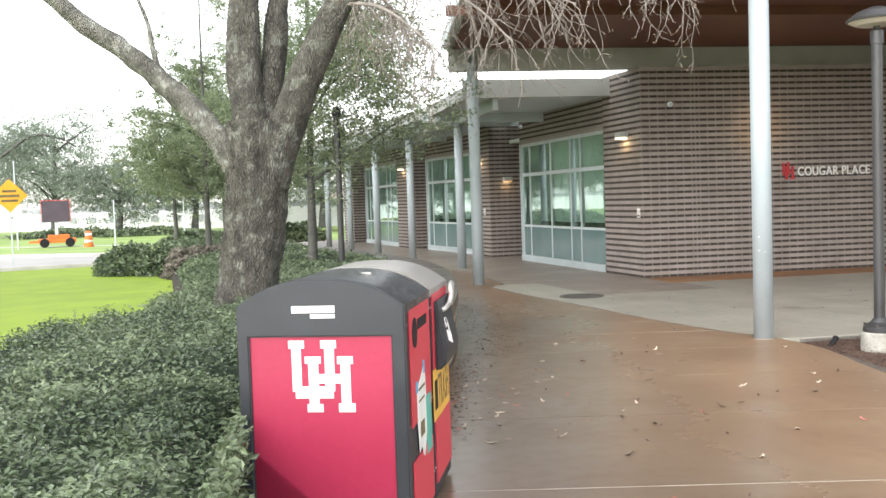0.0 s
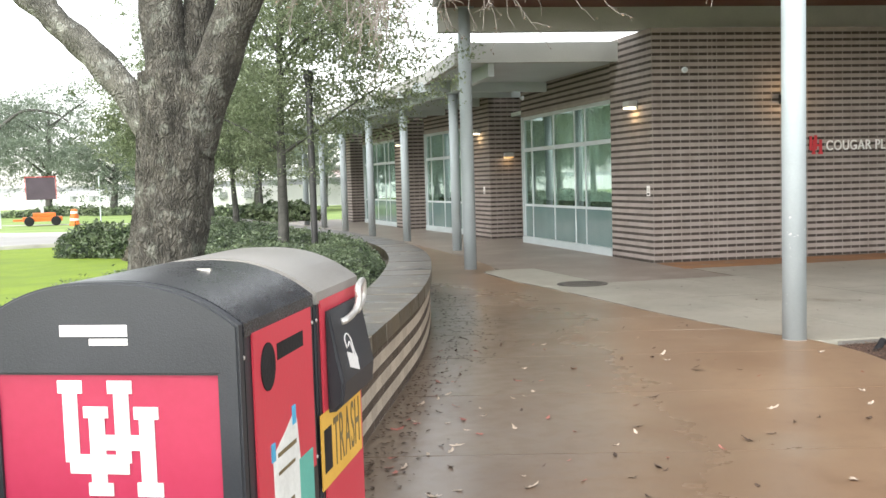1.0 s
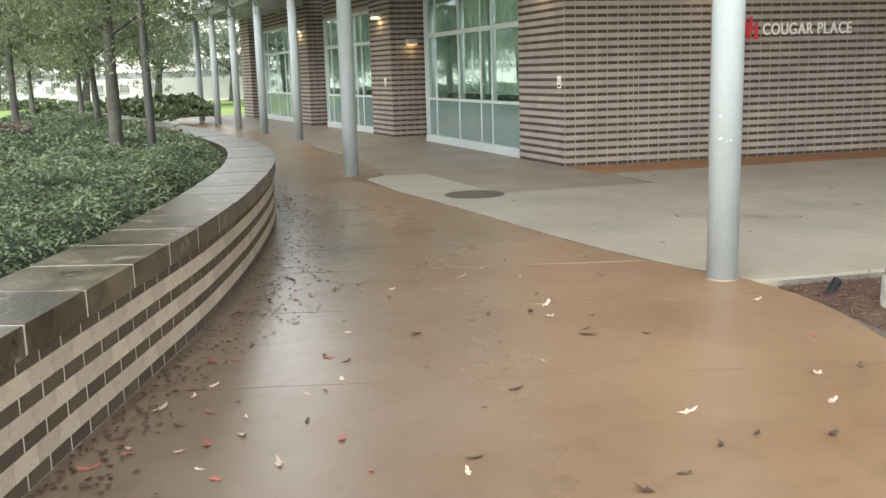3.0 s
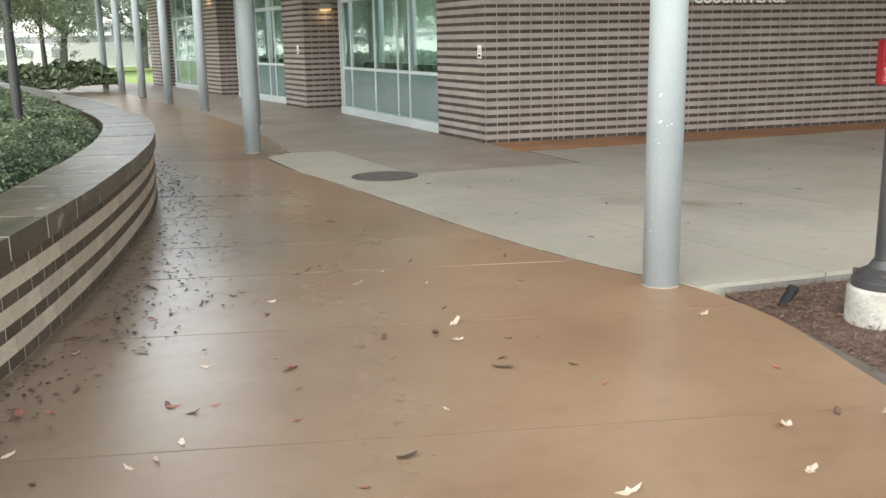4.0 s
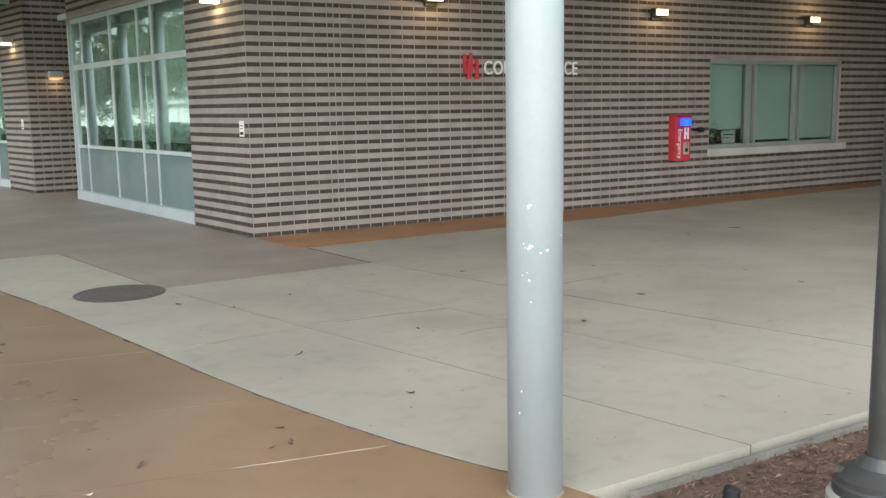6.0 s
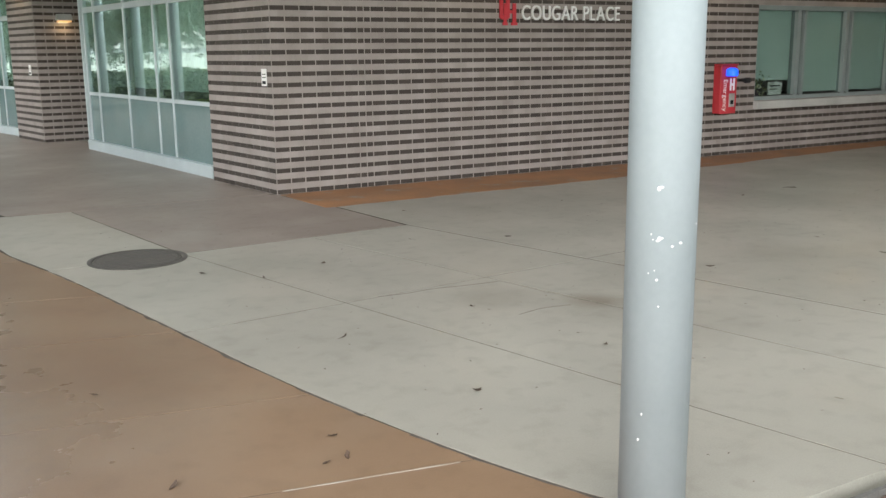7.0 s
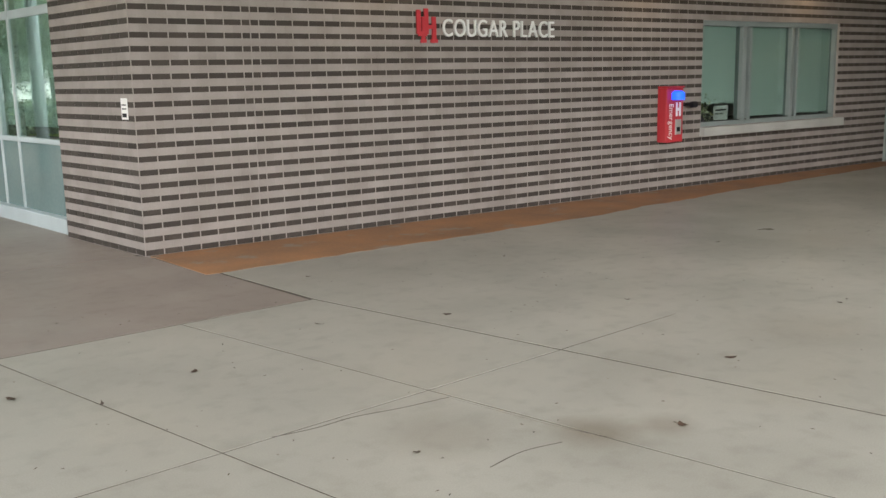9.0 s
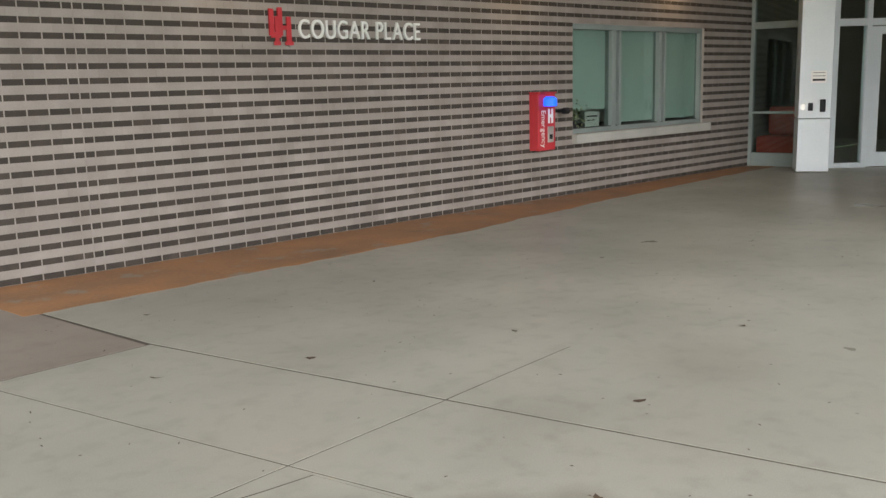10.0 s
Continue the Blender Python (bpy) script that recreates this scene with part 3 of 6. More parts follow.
for c in range(3):
    for r in range(2):
        lo = row_side(r, (lambda y: x_on(SEAM, y) + 0.006) if c == 0 else (lambda y: slanted(COLS[c], y) + G))
        hi = row_side(r, lambda y: slanted(COLS[c + 1], y) - G)
        part("slab", prism(hi + lo[::-1], -0.12, 0.0), M["plaza"], plaza)
part("slab", prism([(slanted(COLS[3], 10.02) + 0.013, 10.02), (24.0, 10.02), (24.0, 18.1), (7.335, 18.1), (7.43, 17.06), (7.553, 15.71)], -0.12, 0.0), M["plaza"], plaza)
part("slab", prism([(5.36, row_y(2, 5.36) + G), (4.965, 18.30), (4.19, 18.385), (3.965, 17.93), (4.15, 16.3), (4.34, row_y(2, 4.34) + G)], -0.12, 0.0), M["plaza"], plaza)
part("slab", prism([(5.375, row_y(2, 5.375) + 0.012), (7.515, row_y(2, 7.51) + 0.012), (7.40, 17.06), (7.30, 17.14), (7.22, 18.19), (7.12, 18.33), (4.98, 18.30)], -0.12, 0.0), M["slab_dark"], plaza, "darker grey slab")
north = [(x_on(SEAM, y) + 0.006, y) for y in np.linspace(18.6, 45, 24)]
part("slab", prism([(4.35, 18.395), (4.98, 18.312), (7.12, 18.342), (7.6, 18.36), (7.4, 45)] + north[::-1], -0.12, 0.0), M["slab_dark"], plaza, "darker grey slab")
rag = [(x, float(np.interp(x, (7.3, 9.2, 11.5, 13.0, 15.2, 19), (17.04, 17.08, 17.15, 17.3, 17.5, 17.75))) + 0.06 * noise.noise((x * 2.3, 0.4, 0)) + 0.03 * noise.noise((x * 9, 3.4, 0))) for x in np.linspace(7.3, 22, 120)]
part("stained_strip", prism(rag + [(22, 18.3), (7.24, 18.3)], -0.05, 0.0016), M["strip"], plaza, "orange-brown stained edge strip")
part("joint_bed", prism([(5.7, 10.03), (23.9, 10.03), (23.9, 18.1), (7.2, 18.1), (7.0, 44), (0.5, 44), (4.2, 18)], -0.124, -0.002), M["joint"], plaza)

for pts, w in (([(6.10, 13.455), (6.3, 13.43), (6.52, 13.44), (6.75, 13.40), (7.02, 13.375)], 0.012), ([(7.02, 13.375), (7.08, 13.1), (7.16, 12.75), (7.25, 12.5)], 0.008), ([(6.64, 12.59), (6.85, 12.63), (7.05, 12.6)], 0.008)):
    c = spline(pts, 5)
    jig = [(0.35 + 0.65 * noise.noise((p[0] * 9, p[1] * 9, 2.0)) ** 2) * w for p in c]
    out = [(p[0], p[1] + j) for p, j in zip(c, jig)] + [(p[0], p[1] - j * 0.6) for p, j in zip(c[::-1], jig[::-1])]
    part("crack", prism(out, -0.01, 0.0006), M["joint"], plaza)
manhole = thing("manhole_cover", "round rusty cast-iron manhole cover in the plaza", "manhole cover", pose(5.01, 15.55, 0))
part("ring", lathe([(0.385, -0.02), (0.385, 0.006), (0.36, 0.009), (0.345, 0.006), (0.345, -0.02)], 40), M["iron"], manhole)
part("cover", lathe([(0.34, -0.02), (0.34, 0.004), (0.335, 0.007), (0.05, 0.008)], 40), M["iron"], manhole)
for i in range(9):
    y = -0.24 + 0.06 * i
    half = math.sqrt(0.31 ** 2 - y * y)
    part("rib", boxes((-half, half, y - 0.009, y + 0.009, 0.006, 0.012)), M["iron"], manhole)

for k, xa, xb in ((6, 0.95, 4.4), (10, 4.5, 5.2)):
    xs = np.linspace(xa, xb, 40)
    wid = [0.002 + 0.006 * abs(noise.noise((x * 5.0, k, 1.0))) for x in xs]
    part("lime_line", prism([(x, joint_y(k, x) - w) for x, w in zip(xs, wid)] + [(x, joint_y(k, x) + w) for x, w in zip(xs[::-1], wid[::-1])], -0.01, 0.0012), M["lime"], walk_paving, "pale lime bloom along a joint")
for y0, y1 in ((10.35, 11.3), (11.6, 12.1), (12.5, 14.6), (15.0, 15.4)):
    ys = np.linspace(y0, y1, 50)
    wid = [0.004 + 0.024 * max(0.0, noise.noise((y * 4.0, 5.0, 1.0))) for y in ys]
    part("lime_line", prism([(x_on(SEAM, y) + 0.004, y) for y in ys] + [(x_on(SEAM, y) + 0.006 + w, y) for y, w in zip(ys[::-1], wid[::-1])], -0.01, 0.0012), M["lime"], plaza, "pale chipped edge along the seam")
    wid = [0.006 + 0.034 * max(0.0, noise.noise((y * 6.0, 9.0, 1.0))) for y in ys]
    part("seam_dirt", prism([(x_on(SEAM, y) + 0.003, y) for y in ys] + [(x_on(SEAM, y) - 0.005 - w, y) for y, w in zip(ys[::-1], wid[::-1])], -0.01, 0.0009), M["joint"], walk_paving)
part("crack", prism([(8.02, 13.615), (8.5, 13.665), (9.15, 13.73), (9.15, 13.733), (8.5, 13.671), (8.02, 13.622)], -0.01, 0.0006), M["joint"], plaza)

# mulch bed by the lamp post, with its concrete edge
mulch = part("ground_mulch", prism([(5.80, 9.93), (9, 9.99), (24, 10.0), (24, -6), (4.31, -6), (4.51, 2), (4.96, 5.0), (5.31, 7.0), (5.53, 8.3), (5.71, 9.3)], -0.15, -0.035), M["mulch"])
structure(mulch, "planting bed covered in brown bark mulch", "mulch bed")
part("edge", prism([(5.80, 9.945), (24, 10.012), (24, 9.99), (5.84, 9.925)], -0.14, -0.003), M["edge"], mulch)

# ---- building ----
PITCH, COURSE = 0.178, 0.0607
TOP = 4.27


def face_bricks(length, z1, holes=(), control=None, start=0.0):
    """Bricks of one wall face: dark and pale courses by turns, as (x0, x1, z0, z1, dark)."""
    out = []
    n = int(round(z1 / COURSE))
    for k in range(n):
        dark = k % 2 == 0
        z0 = k * COURSE
        joints = []
        x = start if dark else start - PITCH / 2
        while x < length + PITCH:
            joints.append(x)
            if control and abs(x - control) < PITCH * 0.6 and dark:
                joints.append(x + PITCH / 2)
            x += PITCH
        for a, b in zip(joints, joints[1:]):
            a2, b2 = max(a, 0.0), min(b, length)
            if b2 - a2 < 0.03:
                continue
            if any(a2 < h[1] - 0.01 and b2 > h[0] + 0.01 and z0 + 0.03 > h[2] and z0 + 0.03 < h[3] for h in holes):
                # trim against the opening
                keep = []
                for h in holes:
                    if z0 + 0.03 > h[2] and z0 + 0.03 < h[3]:
                        if a2 < h[0] - 0.03:
                            keep.append((a2, min(b2, h[0])))
                        if b2 > h[1] + 0.03:
                            keep.append((max(a2, h[1]), b2))
                for q in keep:
                    out.append((*q, z0, z0 + COURSE, dark))
                continue
            out.append((a2, b2, z0, z0 + COURSE, dark))
    return out


def brick_mesh(items, gap, proud, bed):
    n = len(items)
    v = np.empty((n, 8, 3))
    for i, (x0, x1, z0, z1, _) in enumerate(items):
        xa, xb, za, zb = x0 + gap, x1 - gap, z0 + bed, z1 - bed
        v[i] = [(xa, 0.01, za), (xb, 0.01, za), (xb, 0.01, zb), (xa, 0.01, zb), (xa, -proud, za), (xb, -proud, za), (xb, -proud, zb), (xa, -proud, zb)]
    f = np.array([(4, 5, 6, 7), (0, 1, 5, 4), (1, 2, 6, 5), (2, 3, 7, 6), (3, 0, 4, 7)])
    faces = (np.arange(n)[:, None, None] * 8 + f[None]).reshape(-1, 4)
    return v.reshape(-1, 3), faces


def brick_wall(name, m, length, z1, holes=(), control=None, thick=0.3, single=None, label="", start=0.0, z0=0.0):
    """A wall of striped brick: mortar body with openings, and bricks laid on its outer face."""
    wall = structure(thing(name, label or "wall of dark brown and pale buff brick in stripes", "wall", m), "", "")
    xs = sorted({0.0, length, *[h[0] for h in holes], *[h[1] for h in holes]})
    zs = sorted({z0 - 0.1 if z0 == 0 else z0, z1, *[h[2] for h in holes], *[h[3] for h in holes]})
    bm = bmesh.new()
    for xa, xb in zip(xs, xs[1:]):
        for za, zb in zip(zs, zs[1:]):
            if not any(h[0] <= (xa + xb) / 2 <= h[1] and h[2] <= (za + zb) / 2 <= h[3] for h in holes):
                box(bm, xa, xb, 0, thick, za, zb)
    part("body", bm, M["mortar"], wall)
    items = [b for b in face_bricks(length, z1, holes, control, start) if b[2] >= z0 - 0.001]
    alone = [b for b in items if single and single(b)]
    dark = [b for b in items if b[4] and b not in alone]
    pale = [b for b in items if not b[4]]
    d = raw_np("dark_bricks", *brick_mesh(dark, 0.0064, 0.004, 0.0052), M["brick_dark"], wall)
    p = raw_np("pale_bricks", *brick_mesh(pale, 0.0012, 0.003, -0.0038), M["brick_light"], wall)
    tagged(d, kind="stuff"), tagged(p, kind="stuff")
    return wall, alone


def span(a, b):
    """The frame of a wall from a to b, seen from its right side as one walks along it... outside is to the right."""
    return pose(a[0], a[1], 0, 0, 0, math.degrees(math.atan2(b[1] - a[1], b[0] - a[0]))), math.dist(a, b)


SW = (7.2, 18.2)
W2 = (15.0 - SW[0], 18.3 - SW[0], 0.80, 2.235)
south_wall, south_single = brick_wall("wall_south", pose(SW[0], SW[1], 0), 12.6, TOP, [W2], control=1.07,
                                      single=lambda b: b[4] and b[0] < 3.5 and 0.2 < b[2] < 2.2)

# piers and bays of the west front; each bay steps back to the next pier
PIERS = [((6.98, 19.87), (7.2, 18.2)), ((5.71, 28.45), (5.97, 26.95)), ((4.27, 35.35), (4.58, 33.9)), ((2.75, 42.9), (3.05, 41.4))]
BAYS = [((6.455, 25.2), (7.04, 20.02)), ((5.0, 32.8), (5.84, 28.55)), ((3.5, 40.3), (4.38, 35.45))]
for i, (nw, sw) in enumerate(PIERS):
    m, length = span(nw, sw)
    made_wall, made_single = brick_wall("wall_pier_%d" % (i + 1), m, length, TOP if i == 0 else 4.0, start=length % PITCH - PITCH if i == 0 else 0.0,
                                        single=(lambda b: b[4] and 0.1 < b[2] < 2.9) if i == 0 else None)
    if i == 0:
        pier_wall, pier_single = made_wall, made_single
    if i:
        m, length = span(sw, (sw[0] + 1.5, sw[1] + 0.1))
        brick_wall("wall_return_%d" % (i + 1), m, length, 4.0)
for i, (a, b) in enumerate(BAYS):
    m, length = span(a, b)
    brick_wall("wall_lintel_%d" % (i + 1), m, length, 4.0, [(0, length, -0.2, 3.16)], z0=3.16, thick=0.4)


# ---- windows of the bays ----
def window_bay(name, a, b, cuts, interior=True):
    m, length = span(a, b)
    win = thing(name, "tall aluminium-framed storefront window with teal glass panes", "window", m, kind="structure")
    xs = [c * length for c in cuts]
    w, y0, y1 = 0.046, 0.045, 0.14
    part("sill", boxes((0, length, -0.03, 0.17, 0.0, 0.16), bevel=0.008), M["frame"], win)
    for i, x in enumerate(xs):
        x0 = 0.0 if i == 0 else (length - w if i == len(xs) - 1 else x - w / 2)
        part("mullion", boxes((x0, x0 + w, y0, y1, 0.16, 3.16), bevel=0.006), M["frame"], win)
    for z, h in ((0.95, 0.055), (2.33, 0.09), (3.12, 0.08)):
        for xa, xb in zip(xs, xs[1:]):
            part("rail", boxes((xa + w / 2, xb - w / 2, y0 + 0.006, y1 - 0.006, z - h / 2, z + h / 2), bevel=0.005), M["frame"], win)
    for xa, xb in zip(xs, xs[1:]):
        p = part("low_pane", boxes((xa + 0.02, xb - 0.02, 0.062, 0.075, 0.15, 0.93)), M["glass_low"], win, "opaque pale teal lower pane")
        for za, zb in ((0.97, 2.3), (2.36, 3.1)):
            p = part("pane", boxes((xa + 0.02, xb - 0.02, 0.062, 0.068, za, zb)), M["glass"], win)
            p.visible_shadow = False
    part("jamb", boxes((-0.04, -0.002, 0.0, 1.2, 0.0, 3.16)), M["frame"], win)
    return win


CUTS = [0.0, 0.11, 0.385, 0.62, 0.73, 1.0]
for i, (a, b) in enumerate(BAYS):
    window_bay("window_%d" % (i + 1), a, b, CUTS)

# room behind the bays
room = thing("wall_interior", "pale painted interior wall seen through the windows", "interior wall", kind="structure")
part("back", prism([(11.2, 18.6), (11.5, 18.6), (7.4, 43), (7.1, 43)], -0.1, 3.9), M["room"], room)
part("end", prism([(2.8, 42.6), (7.4, 42.6), (7.4, 42.9), (2.8, 42.9)], -0.1, 3.9), M["room"], room)
floor_in = part("floor_interior", prism([(7.45, 18.6), (11.4, 18.6), (7.3, 42.8), (3.5, 42.8), (4.9, 35), (6.3, 28), (6.8, 26)], -0.1, 0.012), M["room_floor"])
structure(floor_in, "dull interior floor behind the windows", "floor")
ceil_in = part("ceiling_interior", prism([(7.45, 18.5), (11.4, 18.5), (7.3, 42.8), (3.6, 42.8), (4.9, 35.4), (6.45, 28.4), (7.4, 20)], 3.3, 3.4), M["room"])
structure(ceil_in, "white interior ceiling", "ceiling")
roof = part("roof", prism([(7.25, 18.25), (21, 18.25), (21, 30), (9, 45), (3.2, 45), (4.8, 34.1), (6.2, 27.2), (7.1, 20)], 4.02, 4.24), M["steel"])
structure(roof, "flat roof of the brick building", "roof")

# ---- high canopy ----
canopy = thing("canopy_high", "high flat canopy with a red-brown soffit and grey steel edge beam", "canopy", kind="structure")
part("soffit", prism([(3.45, 18.55), (2.9, 14), (2.45, 9.75), (26, 9.75), (26, 18.55)], 4.70, 4.74), M["soffit"], canopy)
part("deck", prism([(3.3, 18.8), (2.75, 14), (2.3, 9.6), (26, 9.6), (26, 18.8)], 4.745, 5.0), M["steel"], canopy)
for y in (10.16, 14.4):
    part("joist", boxes((2.6, 26, y - 0.06, y + 0.06, 4.55, 4.699)), M["soffit"], canopy)
part("edge_beam", prism([(3.35, 18.56), (26, 18.20), (26, 18.45), (3.4, 18.80)], 4.28, 4.72), M["fascia"], canopy)

# ---- walkway canopy along the west front ----
low = thing("canopy_walkway", "low steel walkway canopy on round columns", "canopy", kind="structure")
EDGE = [(3.85, 19.55), (3.75, 23.0), (3.1, 27.3), (2.4, 30.6), (1.75, 34.0), (1.1, 37.2), (0.4, 41.0), (-0.3, 45)]
part("deck", prism([(7.15, 19.62), (6.1, 27), (4.7, 34), (3.1, 42), (2.9, 45)] + EDGE[::-1], 3.86, 4.02), M["steel"], low)
part("south_fascia", prism([(3.82, 19.5), (7.05, 19.5), (7.05, 19.61), (3.82, 19.61)], 3.84, 4.22), M["fascia"], low)
for (xa, ya), (xb, yb) in zip(EDGE, EDGE[1:]):
    part("edge_fascia", prism([(xa - 0.05, ya), (xa + 0.05, ya), (xb + 0.05, yb), (xb - 0.05, yb)], 3.80, 4.06), M["fascia"], low)
LOWCOLS = [(4.38, 23.2), (3.7, 27.35), (3.0, 30.5), (2.36, 33.9), (1.74, 37.0), (1.14, 40.3)]
pts = [(4.55, 19.7)] + LOWCOLS + [(0.4, 44.5)]
for (xa, ya), (xb, yb) in zip(pts, pts[1:]):
    part("long_beam", prism([(xa - 0.06, ya), (xa + 0.06, ya), (xb + 0.06, yb), (xb - 0.06, yb)], 3.60, 3.859), M["steel"], low)
for x, y in LOWCOLS:
    part("cross_beam", prism([(x - 0.9, y - 0.14), (x + 2.9, y + 0.31), (x + 2.88, y + 0.43), (x - 0.92, y - 0.02)], 3.64, 3.855), M["steel"], low)
for (xa, ya), (xb, yb) in zip(LOWCOLS, LOWCOLS[1:]):
    x, y = (xa + xb) / 2, (ya + yb) / 2
    part("cross_beam", prism([(x - 0.7, y - 0.1), (x + 2.7, y + 0.3), (x + 2.69, y + 0.38), (x - 0.71, y - 0.02)], 3.70, 3.855), M["steel"], low)


def column(x, y, top, r, label):
    c = thing("column", label, "column", pose(x, y, 0), group="canopy columns")
    part("shaft", lathe([(r, 0.0), (r, top)], 32), M["column"], c, smooth=False)
    part("grout_ring", lathe([(r + 0.008, -0.005), (r + 0.006, 0.006), (r + 0.001, 0.007)], 32), M["slab_dark"], c)
    part("cap_plate", boxes((-r - 0.05, r + 0.05, -r - 0.05, r + 0.05, top - 0.02, top)), M["column"], c)
    for o in c.children:
        if o.name.startswith("shaft"):
            o.data.polygons.foreach_set("use_smooth", [len(p.vertices) == 4 for p in o.data.polygons])
    return c


chipped = column(5.475, 10.16, 4.549, 0.112, "tall pale grey steel column with chipped paint beside the mulch bed")
for z, a, w, h in ((1.188, 221, 0.010, 0.012), (1.193, 225, 0.012, 0.006), (1.032, 224, 0.010, 0.012), (1.025, 221, 0.008, 0.006), (1.034, 228, 0.008, 0.005), (1.018, 259, 0.010, 0.007), (1.008, 245, 0.008, 0.005), (1.07, 298, 0.005, 0.006),
                   (1.045, 211, 0.004, 0.005), (1.028, 214, 0.004, 0.004), (0.93, 218, 0.004, 0.004), (0.92, 208, 0.004, 0.004), (0.90, 222, 0.008, 0.006), (0.815, 226, 0.005, 0.005), (0.45, 205, 0.005, 0.008), (0.36, 200, 0.006, 0.008)):
    bm = lathe([(0.5, 0.0), (0.42, 1.0)], 7)
    bm.transform(Matrix.Rotation(radians(a), 4, "Z") @ Matrix.Translation((0.1116, 0, z)) @ Matrix.Rotation(radians(90), 4, "Y") @ Matrix.Diagonal((h * 1.3, w * 1.2, 0.001, 1)))
    part("paint_chip", bm, M["white"], chipped)
column(3.84, 18.6, 4.70, 0.114, "tall pale grey steel column carrying the high canopy")
for x, y in LOWCOLS:
    column(x, y, 3.60, 0.108, "pale grey round steel column of the walkway canopy")

# ---- ticket window in the south wall ----
win2 = thing("window_4", "wide aluminium window with three lites and drawn pale shades", "window", pose(SW[0], SW[1], 0), kind="structure")
x0, x1, z0, z1 = W2
part("sill", boxes((x0 - 0.02, x1 + 0.12, -0.09, 0.2, z0 - 0.125, z0 - 0.002), bevel=0.008), M["kerb"], win2, "pale stone sill")
part("head", boxes((x0, x1, 0.03, 0.16, z1 - 0.07, z1), bevel=0.005), M["frame_grey"], win2)
part("bottom_rail", boxes((x0, x1, 0.03, 0.16, z0, z0 + 0.06), bevel=0.005), M["frame_grey"], win2)
for xa, w in ((x0, 0.045), (x0 + 0.93, 0.09), (x0 + 1.10, 0.05), (x0 + 2.10, 0.075), (x0 + 2.25, 0.04), (x1 - 0.06, 0.06)):
    part("mullion", boxes((xa, xa + w, 0.03, 0.16, z0 + 0.06, z1 - 0.07), bevel=0.005), M["frame_grey"], win2)
for xa, xb in ((x0 + 0.04, x0 + 0.93), (x0 + 1.02, x0 + 1.10), (x0 + 1.15, x0 + 2.10), (x0 + 2.17, x0 + 2.25), (x0 + 2.29, x1 - 0.06)):
    p = part("pane", boxes((xa, xb, 0.09, 0.096, z0 + 0.05, z1 - 0.06)), M["glass_muted"], win2)
    p.visible_shadow = False
for xa, xb, zb in ((x0 + 0.04, x0 + 0.88, z0 + 0.30), (x0 + 1.16, x0 + 2.08, z0 + 0.1), (x0 + 2.3, x1 - 0.06, z0 + 0.1)):
    part("roller_shade", boxes((xa, xb, 0.118, 0.122, zb, z1 - 0.02)), M["shade"], win2)
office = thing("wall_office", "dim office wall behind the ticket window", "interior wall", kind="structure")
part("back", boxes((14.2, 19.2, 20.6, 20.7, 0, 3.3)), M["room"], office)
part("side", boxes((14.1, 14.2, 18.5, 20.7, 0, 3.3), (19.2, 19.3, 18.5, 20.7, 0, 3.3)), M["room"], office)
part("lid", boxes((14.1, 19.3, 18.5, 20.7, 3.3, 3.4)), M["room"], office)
part("base", boxes((14.1, 19.3, 18.5, 20.7, -0.1, 0.0)), M["room_floor"], office)

# ---- entrance ----
entry = thing("door_1", "white aluminium entrance door with a glazed sidelight and transom", "door", pose(20.05, 16.98, 0, 0, 0, -45), kind="structure")
for x0, x1 in ((-0.05, 0.12), (0.55, 0.63), (1.72, 1.80)):
    part("post", boxes((x0, x1, -0.06, 0.08, 0, 4.69), bevel=0.006), M["panel_white"], entry)
for x0, x1, z0, z1 in ((0.12, 0.55, 0.0, 0.075), (0.12, 0.55, 2.235, 2.345), (0.63, 1.72, 2.235, 2.345), (0.12, 0.55, 3.3, 3.4), (0.63, 1.72, 3.3, 3.4)):
    part("rail", boxes((x0, x1, -0.05, 0.07, z0, z1), bevel=0.005), M["panel_white"], entry)
for x0, x1, z0, z1 in ((0.12, 0.55, 0.075, 2.235), (0.12, 0.55, 2.345, 3.3), (0.63, 1.72, 2.345, 3.3), (0.12, 0.55, 3.4, 4.68), (0.63, 1.72, 3.4, 4.68)):
    part("pane", boxes((x0, x1, 0.0, 0.008, z0, z1)), M["glass"], entry).visible_shadow = False
leaf = part("leaf_frame", boxes((0.64, 0.80, -0.03, 0.03, 0.012, 2.22), (1.55, 1.71, -0.03, 0.03, 0.012, 2.22), (0.80, 1.55, -0.03, 0.03, 0.012, 0.24), (0.80, 1.55, -0.03, 0.03, 2.10, 2.22)), M["panel_white"], entry)
part("leaf_pane", boxes((0.80, 1.55, -0.004, 0.004, 0.24, 2.10)), M["glass"], leaf).visible_shadow = False
part("pull_handle", boxes((1.58, 1.61, -0.09, -0.06, 0.95, 1.35), bevel=0.008), M["chrome"], leaf)
glazed = thing("window_5", "tall narrow sidelight window, frame greyed for shade, beside the pillar", "window", pose(19.86, 18.22, 0, 0, 0, -81), kind="structure")
# darker grey than the door frame: the corner's shade is in this colour
for x0, x1 in ((-0.02, 0.06), (0.98, 1.2)):
    part("post", boxes((x0, x1, -0.06, 0.08, 0, 4.69), bevel=0.006), M["frame_grey"], glazed)
for z0, z1 in ((0.0, 0.22), (0.87, 0.905), (2.25, 2.36), (3.3, 3.4)):
    part("rail", boxes((0.06, 0.98, -0.04, 0.06, z0, z1), bevel=0.005), M["frame_grey"], glazed)
